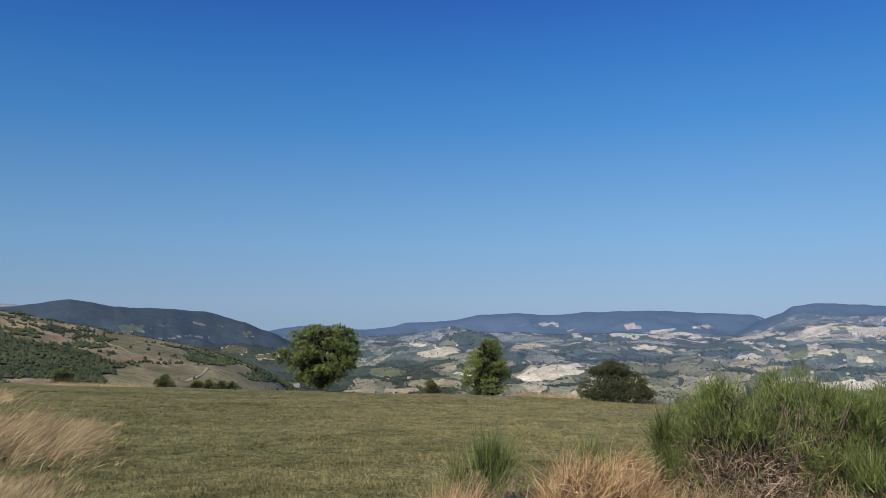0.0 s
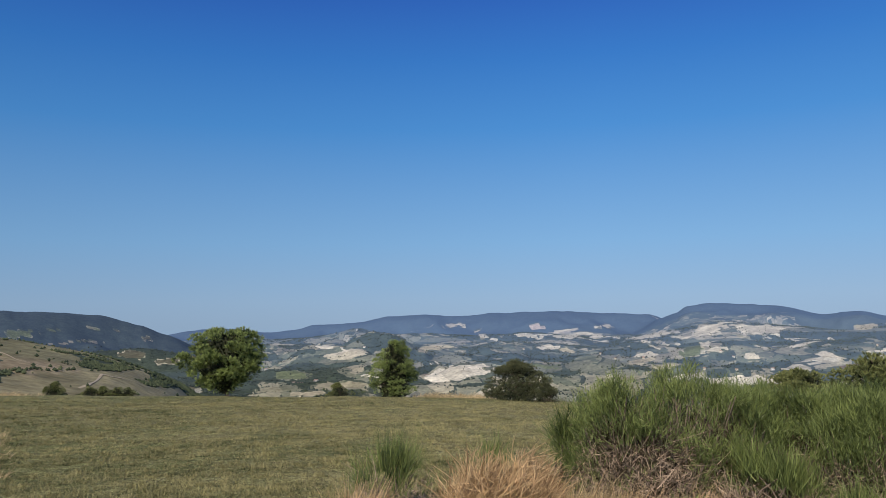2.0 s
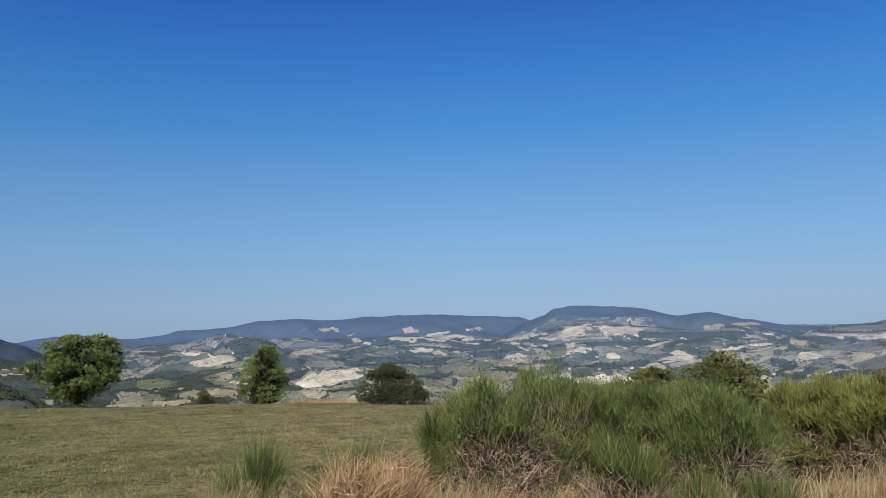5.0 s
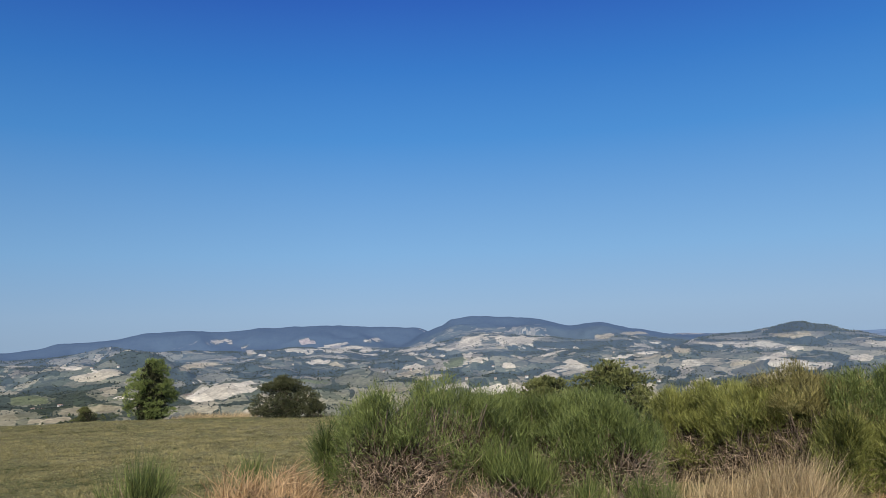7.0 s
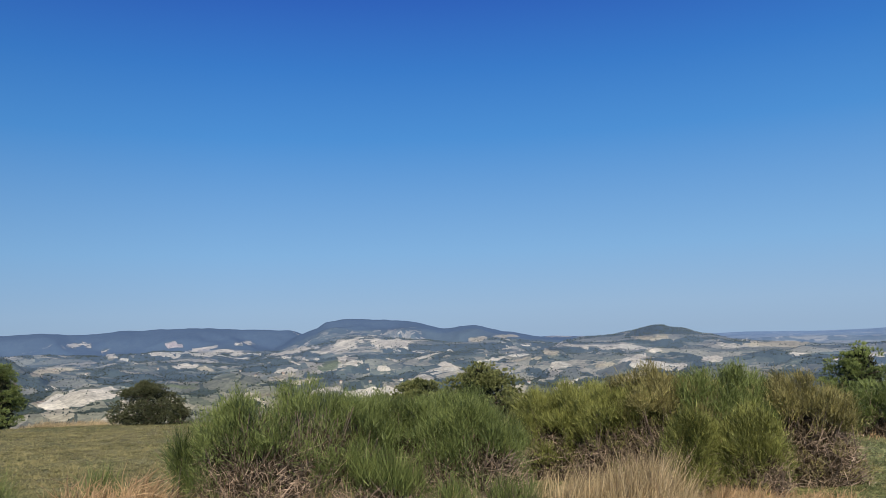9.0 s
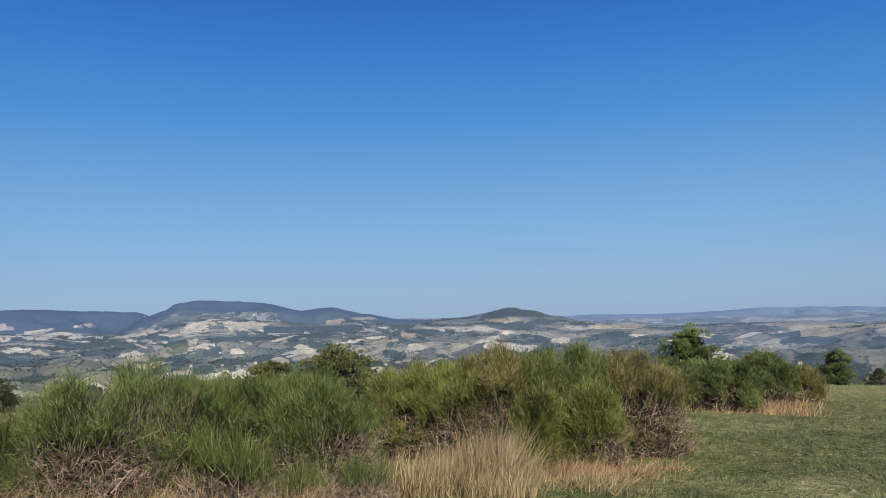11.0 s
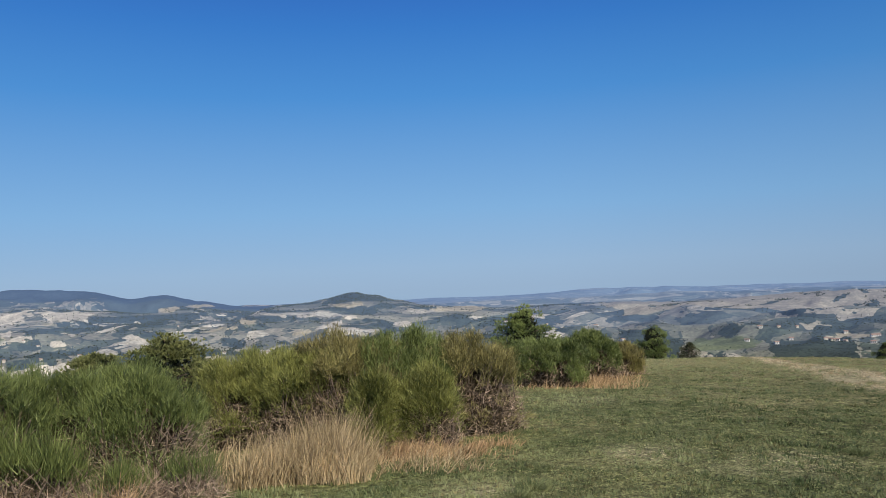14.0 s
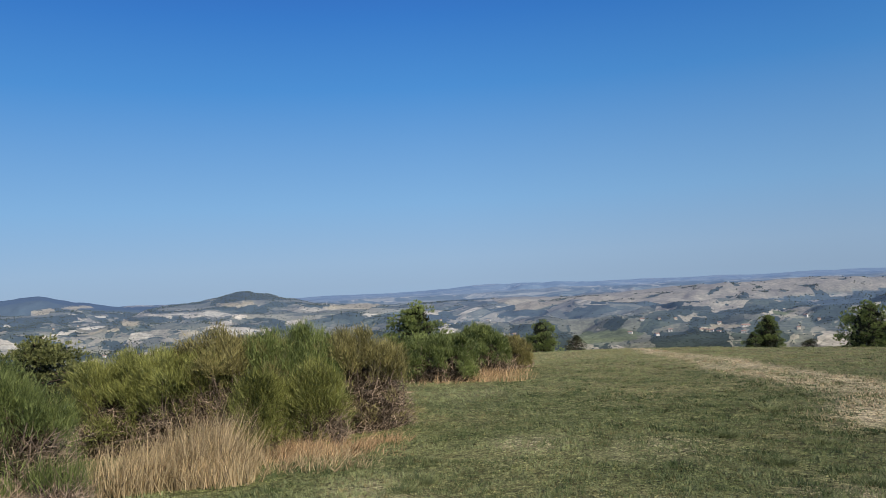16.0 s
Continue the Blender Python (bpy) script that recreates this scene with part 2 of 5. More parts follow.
def vnoise(x, y, seed):
    ix, iy = np.floor(x), np.floor(y)
    u, v = x - ix, y - iy
    u, v = u * u * u * (u * (u * 6 - 15) + 10), v * v * v * (v * (v * 6 - 15) + 10)
    a = rnd(ix, iy, seed) * (1 - u) + rnd(ix + 1, iy, seed) * u
    b = rnd(ix, iy + 1, seed) * (1 - u) + rnd(ix + 1, iy + 1, seed) * u
    return a * (1 - v) + b * v


def fbm(x, y, size, seed, octaves=4):
    """Smooth noise about -1 to 1 with features of that size in metres."""
    out, amp, total = 0.0, 1.0, 0.0
    for k in range(octaves):
        out = out + amp * (2 * vnoise(x / size + 17.3 * k, y / size - 9.1 * k, seed + k) - 1)
        total, amp, size = total + amp, amp * 0.5, size * 0.5
    return out / total * 1.6


def plots(x, y, size, seed):
    """Farm plots: for each place a random number of its plot, another, and the distance to the plot's border in metres."""
    gx, gy = x / size, y / size
    ix, iy = np.floor(gx), np.floor(gy)
    one, two = np.full(x.shape, 9.0), np.full(x.shape, 9.0)
    who, what = np.zeros(x.shape), np.zeros(x.shape)
    for i in (-1, 0, 1):
        for j in (-1, 0, 1):
            cx, cy = ix + i, iy + j
            far = np.hypot(cx + 0.1 + 0.8 * rnd(cx, cy, seed) - gx, cy + 0.1 + 0.8 * rnd(cx, cy, seed + 1) - gy)
            nearer = far < one
            two = np.where(nearer, one, np.minimum(two, far))
            who, what = np.where(nearer, rnd(cx, cy, seed + 2), who), np.where(nearer, rnd(cx, cy, seed + 3), what)
            one = np.minimum(one, far)
    return who, what, (two - one) * size


def smooth(v):
    v = np.clip(v, 0, 1)
    return v * v * (3 - 2 * v)


# ---------------------------------------------------------------- the lie of the land
# Bearings in degrees from the first view's middle, clockwise; distances from the first eye.
BROW_AZ = [-180, -60, -29, -15, -3, 5, 14, 30, 50, 62, 71, 81, 92, 120, 180]
BROW_EL = [-4.0, -3.4, -3.7, -4.65, -5.15, -5.3, -5.7, -6.1, -6.0, -5.75, -5.55, -5.55, -5.75, -5.5, -4.0]
BROW_D = [60, 70, 72, 64, 58, 56, 50, 34, 32, 38, 48, 52, 54, 58, 60]
VALLEY_D = [50, 150, 300, 600, 1000, 1600, 2500, 3500, 4300, 4800]
VALLEY_Z = [-12, -30, -52, -80, -93, -103, -104, -92, -68, -50]
# ridges: distance, depth, then the crest's bearings and its elevations in degrees
RIDGES = [
    (3350, 260, [-60, -40, -31, -29, -27.5, -25], [1.2, 1.45, 1.48, 1.36, 1.0, -1]),
    (2350, 520, [-60, -40, -34, -29.8, -25.8, -22.6, -20, -17.2, -14.5, -12.9, -10.5, -8], [0.9, 0.9, 1.1, 1.1, 1.6, 1.1, 1.08, 0.86, 0.13, -0.5, -1.6, -4]),
    (1500, 330, [-24, -18, -14, -11, -8, -5], [-3, -1.5, -1.35, -1.9, -2.8, -5]),
    (4350, 420, [-16, -9.3, -6, -4, -2.7, 0.2, 3.2, 5.6, 8.3, 10.6, 15, 18.4, 21.7, 23.2, 26], [-0.9, -0.1, -0.5, -0.35, 0.0, 0.1, 0.58, 0.65, 0.5, 0.7, 0.78, 0.6, 0.45, -0.1, -2]),
    (4000, 430, [19, 21, 22.4, 23.5, 24.3, 25.6, 28, 30.3, 32.9, 35.2, 37.4, 41, 45, 48], [-2, -0.6, 0.1, 0.5, 0.95, 1.2, 1.07, 0.86, 0.25, 0.47, -0.1, -0.7, -1.2, -2.5]),
    (3150, 430, [15, 18, 21, 24, 26, 28, 31, 34, 37, 40, 44], [-3, -1.6, -1.1, -0.6, -0.12, -0.2, -0.5, -0.8, -0.6, -0.9, -2]),
    (2900, 450, [39, 42, 45, 46.4, 48.1, 49.7, 51.5, 53.5, 57, 61, 65], [-2, -0.8, -0.55, -0.35, 0.06, -0.19, -0.65, -1.05, -1.35, -1.8, -3]),
    (3100, 420, [-12, -7, -3, 0.5, 3, 6, 9, 13, 17, 20], [-3, -1.5, -0.9, -0.28, -0.75, -0.7, -0.95, -0.75, -1.1, -2.5]),
    (2350, 330, [-12, -8, -4, 0, 5, 10, 15, 20], [-3, -1.7, -1.75, -1.9, -1.6, -1.75, -2.1, -3]),
    (1650, 230, [8, 13, 18, 22, 27, 33, 40, 46], [-4, -2.9, -2.5, -2.7, -2.9, -3.1, -3.3, -4]),
    (1060, 120, [3.5, 5.5, 8, 10.5, 13], [-6, -4.1, -3.2, -3.5, -6]),
    (1260, 110, [20, 23, 26, 29, 32, 35], [-6, -4.0, -3.75, -3.75, -4.1, -6]),
    (850, 110, [-5, -2.5, -0.5, 2], [-6, -4.4, -4.25, -6]),
    (4550, 330, [50, 54, 58, 62, 65, 70, 75, 80, 86, 92, 105], [-2, -1.2, -0.95, -0.62, -0.4, -0.42, -0.62, -0.72, -0.72, -0.78, -0.8]),
    (3500, 380, [58, 63, 67, 72, 77, 85, 92, 100], [-2, -1.3, -0.95, -0.85, -0.95, -0.95, -0.98, -1]),
    (2450, 420, [60, 65, 68, 71, 75, 78, 82, 88, 92, 100], [-4, -2.7, -2.15, -1.75, -1.5, -1.35, -1.15, -1.1, -1.15, -1.2]),
    (1450, 240, [80, 85, 89, 93, 98, 105], [-6, -4.0, -3.2, -2.7, -2.6, -3]),
]


def crest_of(az, where, height):
    """A rounded line through the crest's heights."""
    k = np.clip(np.searchsorted(where, az) - 1, 0, len(where) - 2)
    where, height = np.array(where, float), np.array(height, float)
    return height[k] + (height[k + 1] - height[k]) * (0.5 * smooth((az - where[k]) / (where[k + 1] - where[k])) + 0.5 * np.clip((az - where[k]) / (where[k + 1] - where[k]), 0, 1))


def spur_crest(az):
    """Elevation of the brown spur's crest, seen from the field."""
    return np.interp(az, [-60, -40, -29.8, -28.2, -26.5, -24.8, -23, -20.5, -18.3, -16.4, -14.8, -12.9, -11.5, -9], [1.6, 1.5, 0.67, 0.45, 0.07, -0.31, -0.72, -1.2, -1.68, -2.15, -2.72, -3.55, -4.3, -5.5])


def terrain(az, d):
    x, y = d * np.sin(np.radians(az)), d * np.cos(np.radians(az))
    brow = np.interp(az, BROW_AZ, BROW_D)
    edge = 1.6 + brow * np.tan(np.radians(np.interp(az, BROW_AZ, BROW_EL)))
    near = edge * np.minimum(d / brow, 1.0) ** 1.3 + 0.05 * fbm(x, y, 5.0, 3, 3) * smooth(d / 8)
    out = np.maximum(d - brow, 0)
    near = near - 0.10 * out - 0.0012 * np.minimum(out, 120) ** 2
    base = np.interp(np.log(np.maximum(d, 1)), np.log(VALLEY_D), VALLEY_Z)
    far = base + fbm(x, y, 400.0, 11, 5) * np.interp(az, [28, 42, 95], [1.0, 0.4, 0.45]) * (1 - smooth((1500 - d) / 200) * 0.9 * np.maximum(np.exp(-((az - 31) / 6) ** 2), np.exp(-((az - 8) / 4.5) ** 2))) * np.interp(d, [150, 500, 900, 1500, 3000, 3600, 4500], [4, 16, 38, 62, 66, 40, 20])
    # the brown spur that comes down from the left
    high = 1.6 + 620 * np.tan(np.radians(spur_crest(az))) + (3 + 4 * smooth((620 - d) / 200)) * fbm(x, y, 150.0, 5, 4)
    side = np.where(d < 620, smooth((d - 70) / 550) ** 0.8, np.exp(-((d - 620) / 330) ** 2)) * smooth((-7.5 - az) / 5) * smooth((az + 95) / 30)
    far = far + np.maximum(high - far, 0) * side
    gully = np.abs(fbm(x, y, 330.0, 31, 4))
    wander = fbm(x, y, 520.0, 21, 3)
    for dist, deep, where, height in RIDGES:
        el = crest_of(az, where, height) + 0.035 * fbm(az * 10, d * 0, 9.0, 23, 3)
        top = 1.6 + dist * np.tan(np.radians(el))
        floor = float(np.interp(math.log(dist), np.log(VALLEY_D), VALLEY_Z)) - 12
        shape = np.exp(-np.abs((d - dist + 0.28 * deep * wander) / deep) ** 2)
        far = np.maximum(far, floor + (top - floor) * shape - gully * (1 - shape) * deep * 0.09 + fbm(x, y, 190.0, 27, 4) * 0.05 * deep * np.exp(-((shape - 0.5) / 0.3) ** 2))
    far = far + 19 * fbm(x, y, 210.0, 33, 4) * (1 - 0.85 * np.exp(-((az - 8) / 5) ** 4) * smooth((1500 - d) / 200)) * smooth((d - 800) / 300) * smooth((np.where(az < 36, 3000, 2600) - d) / 500) * smooth((az + 12) / 4)
    mix = smooth((d - brow) / 130)
    return near * (1 - mix) + far * mix


def ground_z(x, y):
    az, d = np.degrees(np.arctan2(x, y)), np.hypot(x, y)
    return float(terrain(np.array([az]), np.array([d]))[0])


def spot(az, d):
    x, y = d * math.sin(radians(az)), d * math.cos(radians(az))
    return x, y, ground_z(x, y)


# Plots that stand out on the slopes: bearing, elevation, half their width and height in degrees, and how they tilt.
STUBBLE_WEST = [
    (-1.7, -1.63, 0.79, 0.15, 0.1), (-0.29, -1.97, 0.33, 0.08, -0.13), (7.55, -0.16, 0.7, 0.1, 0.07), (1.47, -3.79, 0.64, 0.15, -0.19), (6.01, -2.83, 0.62, 0.11, 0.17),
    (9.22, -0.6, 0.5, 0.1, 0.08), (9.88, -1.0, 0.45, 0.12, 0.04), (13.2, -1.02, 1.1, 0.15, -0.18), (15.67, -0.67, 1.36, 0.16, 0.12), (16.14, -0.99, 1.2, 0.18, 0.19),
    (17.8, -1.02, 0.97, 0.2, -0.28), (18.8, -0.4, 0.8, 0.11, 0.13), (14.53, -1.87, 0.84, 0.19, 0.05), (21.78, -1.08, 2.0, 0.17, 0.13), (7.71, -3.62, 3.16, 0.63, 0.12)]
STUBBLE_NORTH = [
    (21.32, -1.49, 0.49, 0.13, 0.0), (22.28, -1.86, 0.47, 0.1, -0.48), (24.21, -1.19, 1.15, 0.12, 0.05), (25.33, -1.63, 0.58, 0.19, 0.1), (26.23, -2.09, 1.23, 0.22, 0.07),
    (27.79, -1.12, 0.56, 0.15, 0.27), (28.45, -2.53, 0.79, 0.23, 0.2), (29.29, -2.01, 0.5, 0.13, -0.14), (25.75, -0.66, 1.46, 0.34, 0.31), (28.78, -0.67, 1.91, 0.36, -0.11),
    (24.11, -4.0, 1.6, 0.25, 0.11), (28.2, -4.2, 3.2, 0.42, 0.02), (33.22, -2.46, 0.91, 0.25, -0.26), (36.43, -2.1, 1.88, 0.15, 0.19), (31.6, -1.75, 0.9, 0.16, 0.2)]
STUBBLE_EAST = [
    (42.82, -1.34, 0.84, 0.11, -0.2), (44.62, -1.51, 1.04, 0.15, -0.04), (46.85, -2.21, 1.24, 0.19, 0.16), (48.3, -1.7, 0.93, 0.2, 0.02), (48.31, -2.61, 0.48, 0.13, 0.06),
    (49.6, -2.95, 0.25, 0.42, -0.02), (51.89, -2.4, 0.8, 0.25, 0.03), (57.5, -2.2, 0.7, 0.12, 0.1), (61.5, -2.3, 0.8, 0.1, -0.1)]
TAN = [
    (6.47, -1.79, 1.89, 0.25, 0.08), (-3.2, -4.92, 1.3, 0.2, -0.03), (15.98, -2.08, 0.92, 0.17, -0.06), (21.13, -2.91, 0.98, 0.25, 0.17),
    (22.83, -3.26, 1.27, 0.25, 0.08), (35.32, -0.6, 0.88, 0.25, 0.14), (37.4, -0.43, 0.95, 0.15, -0.07), (44.32, -2.64, 0.56, 0.21, 0.09), (40.89, -1.72, 0.81, 0.21, -0.23),
    (38.82, -2.16, 1.24, 0.17, 0.11), (47.79, -0.85, 1.35, 0.21, 0.03), (56.21, -1.47, 2.17, 0.25, -0.01), (82.54, -4.17, 1.58, 0.15, 0.01),]
CLEARINGS = [(-12.5, -2.35, 1.07, 0.21, 0.1), (-14.0, -0.78, 0.49, 0.11, 0.03), (-14.93, -1.83, 0.86, 0.36, -0.06), (-15.86, -0.2, 0.35, 0.09, -0.18)]
PASTURE = [
    (-21.89, -0.3, 0.85, 0.29, -0.01), (-20.04, -0.1, 0.54, 0.1, -0.04), (-17.5, -0.03, 0.36, 0.08, -0.06), (-18.42, -0.91, 1.76, 0.08, 0.01), (-4.11, -3.59, 1.69, 0.38, 0.01),
    (45.93, -4.04, 3.16, 0.29, 0.0), (74.5, -4.6, 3.0, 0.55, 0.05), (24.4, -2.1, 0.9, 0.5, 0.1), (14.0, -3.2, 1.6, 0.2, -0.08), (86.5, -3.3, 1.2, 0.16, 0.05)]
PLOUGHED = [(6.2, -3.65, 1.64, 0.17, 0.11), (34.5, -3.1, 0.8, 0.14, 0.1), (3.4, -2.45, 1.2, 0.13, -0.1)]
WOODS = [(50.55, -2.77, 0.7, 0.46, -0.02), (43.24, -3.34, 0.8, 0.17, -0.15), (84.5, -3.1, 4.5, 0.28, 0.06), (91.5, -2.6, 3.5, 0.4, 0.1), (20.5, -3.35, 2.2, 0.16, 0.0), (9.5, -4.55, 3.0, 0.14, 0.03), (30.0, -3.55, 2.4, 0.14, 0.0), (15.5, -3.75, 1.4, 0.25, 0.1), (25.6, -3.75, 0.5, 0.3, 0.5), (28.9, -4.15, 0.45, 0.12, 0.0)]
GROVES = [(-0.57, -4.43, 2.3, 0.36, 0.04), (11.5, -4.2, 1.5, 0.2, 0.0), (19.5, -4.1, 1.6, 0.2, 0.05)]
KINDS = [(GROVES, (0.27, 0.25, 0.165)), (STUBBLE_WEST + STUBBLE_NORTH + STUBBLE_EAST, (0.62, 0.575, 0.445)), (TAN, (0.44, 0.395, 0.265)), (CLEARINGS, (0.115, 0.11, 0.068)), (PASTURE, (0.15, 0.175, 0.09)), (PLOUGHED, (0.215, 0.165, 0.115))]


def elevation(d, z):
    return np.degrees(np.arctan2(z - 1.6, d))


def lie(az, el, shapes):
    """How far inside one of the plots, in degrees: above 0 inside."""
    az, el = az + 0.5 * fbm(az, el * 3, 0.9, 301, 4), el + 0.12 * fbm(az, el * 2, 0.6, 302, 4)
    best = np.full(np.shape(az), -1.0)
    for a, e, wide, high, tilt in shapes:
        u, v = np.abs(az - a) / wide, np.abs(el - e - tilt * (az - a)) / high
        best = np.maximum(best, (0.8 - (u ** 2.6 + v ** 2.6) ** (1 / 2.6)) * high)
    return best


def named_plots(az, d, z):
    """Depth inside the plots that stand out, and their soil or crop."""
    el = elevation(d, z)
    depth, soil = np.full(az.shape, -1.0), np.zeros((*az.shape, 3))
    for shapes, colour in KINDS:
        k = lie(az, el, shapes)
        soil = np.where((k > depth)[..., None], colour, soil)
        depth = np.maximum(depth, k)
    return np.where(d > 650, depth, -1.0), soil


def view_plan(az, d, z):
    """Plot coordinates stretched to fit the camera's view: scaled bearing across, weighted height and distance up."""
    v = 2.3 * z + 0.15 * d
    return np.radians(az) * 2500 / 1.7 + 0.8 * v * fbm(d * np.sin(np.radians(az)), d * np.cos(np.radians(az)), 500.0, 71, 2), v


def spur_woods(x, y, az, el):
    """Wood and hedges of the brown spur."""
    az, el = az + 0.7 * fbm(x, y, 26.0, 51, 3), el + 0.1 * fbm(x, y, 30.0, 52, 3)
    oak = np.minimum(np.minimum(np.interp(az, [-30, -27.8, -25.8, -23.7, -22.8], [-0.85, -1.02, -1.5, -2.1, -2.7]) - el, el + 3.45), 0.5 * (-22.5 - az)) + 0.1 * fbm(x, y, 30.0, 45, 3)
    copse = lie(az, el, [(-25.4, -0.62, 1.3, 0.22, -0.22), (-11.8, -3.75, 3.6, 0.62, -0.05), (-20.2, -2.72, 2.7, 0.09, 0.0), (-16.2, -2.68, 2.2, 0.22, -0.2), (-23.5, -0.9, 0.7, 0.1, -0.2)])
    brink = 0.10 - np.abs(el - spur_crest(az) + 0.08) + 0.2 * fbm(x, y, 18.0, 46, 2) - 0.17 + 0.26 * smooth((az + 19.5) / 4)
    heath = 0.75 * (fbm(x, y, 8.0, 47, 3) - 0.38) - 0.6 * smooth((az + 24) / 1.5)
    meadow = np.minimum(np.minimum(-2.85 - el, 4.6 + el), 0.6 * np.minimum(az + 23.5, -13.9 - az))
    w = np.maximum(np.maximum(np.maximum(oak * 2, copse * 4), brink), heath)
    return np.where(meadow > 0.1, -1.0, w)


def woods_at(x, y, az, d, z):
    """How wooded the land is: above 0 stands wood."""
    el = elevation(d, z)
    u, v = view_plan(az, d, z)
    far = az + 2.0 * fbm(x, y, 260.0, 47, 3)
    hollow = -0.3 * fbm(x, y, 400.0, 11, 5) + 0.3 * np.abs(fbm(x, y, 330.0, 31, 4)) - 0.1
    w = fbm(u, v, 40.0, 41, 4) - 0.2 + hollow + 0.04 * smooth((far - 62) / 4) * smooth((1900 - d) / 200) + 0.12 * smooth((far - 60) / 3) * smooth((d - 800) / 100) * smooth((1950 - d) / 200) + 0.25 * smooth((d - 3350) / 250) * smooth((9 - far) / 4) + 0.9 * np.exp(-((az + 9.5) / 3.2) ** 4 - ((d - 1000) / 430) ** 4) + 0.2 * smooth((9 - far) / 4) * smooth((2800 - d) / 300)
    w = np.where((az < -7.5) & (d > 1300) & (d < 2800), 1.0 - 0.75 * (fbm(x, y, 150.0, 46, 3) > 0.62) * smooth((2000 - d) / 200), w)   # the dark mountain
    w = np.where((d > 3760) & (far < 41), 1.0 - 0.9 * (fbm(x, y, 300.0, 43, 3) > 0.8), w)   # far ridges
    w = np.where((d > 3300) & (d < 4500) & (np.abs(far - 36) < 6), 0.5, w)
    w = np.where((az < -10.5) & (d < 1250), spur_woods(x, y, az, el), w)
    w = np.where((az < -22) & (d > 2900), -1.0, w)   # the bare hill behind the mountain
    w = np.where((d > 2720) & (np.abs(far - 48.4) < 2.2) & (d < 3100), 0.6, w)
    brown = brown_hill(az, d, el)
    w = np.where(brown, fbm(u, v, 34.0, 44, 4) - 0.62, w)
    w = np.maximum(w, np.where(d > 650, 5 * lie(az, el, WOODS), -1))
    return np.where(named_plots(az, d, z)[0] > -0.02, -1, w)


def brown_hill(az, d, el):
    """The bare harvested hills to the east."""
    az = az + 0.8 * fbm(az, el * 3, 1.2, 306, 3)
    foot = np.interp(az, [66.0, 67.5, 69.2, 73.7, 79.6, 81.1, 85.9, 87.7, 92.6], [-1.5, -2.05, -2.7, -2.75, -2.9, -2.55, -2.4, -2.25, -1.9])
    return (az > 66.0) & (d > 1800) & (d < 2950) & (el + 0.12 * fbm(az, el * 3, 1.5, 305, 3) > foot)


def track_at(az, d, x, y):
    """How worn the ground is along the track that crosses the field."""
    low, high = np.interp(d, [11, 15, 17, 21, 24, 34, 46], [90.6, 90.3, 86.9, 82.5, 80.9, 77.6, 76.6]), np.interp(d, [11, 15, 17, 21, 24, 34, 46], [99, 94.5, 92.2, 87.2, 84.6, 79.8, 77.2])
    inside = np.minimum(az - low, high - az) * d / 57.3 + 0.25 * fbm(x, y, 1.2, 95, 3)
    rut = np.exp(-((high - 0.3 - az) * d / 57.3 / 0.45) ** 2) + 0.7 * np.exp(-((low + 0.3 - az) * d / 57.3 / 0.4) ** 2)
    return (0.3 * smooth(inside / 0.3 + 0.5) + 0.65 * np.clip(rut, 0, 1) * (1 + 0.4 * fbm(x, y, 0.9, 96, 2)) + 0.4 * smooth(inside) * smooth((16 - d) / 3)) * smooth((d - 10.6) / 1.4)


SPOTS = [(58.3, 7.0, 0.3), (69.9, 9.1, 0.45), (79.0, 8.9, 0.5), (91.4, 7.2, 0.35), (65.5, 15.0, 0.5), (60.5, 7.2, 0.3)]


def spots_at(x, y):
    """Bleached spots in the lawn: 1 in their middles."""
    x, y = x + 0.15 * fbm(x, y, 0.4, 308, 2), y + 0.15 * fbm(x, y, 0.4, 309, 2)
    return np.max([np.exp(-((x - d * math.sin(radians(a))) ** 2 + (y - d * math.cos(radians(a))) ** 2) / r ** 2) for a, d, r in SPOTS], 0)


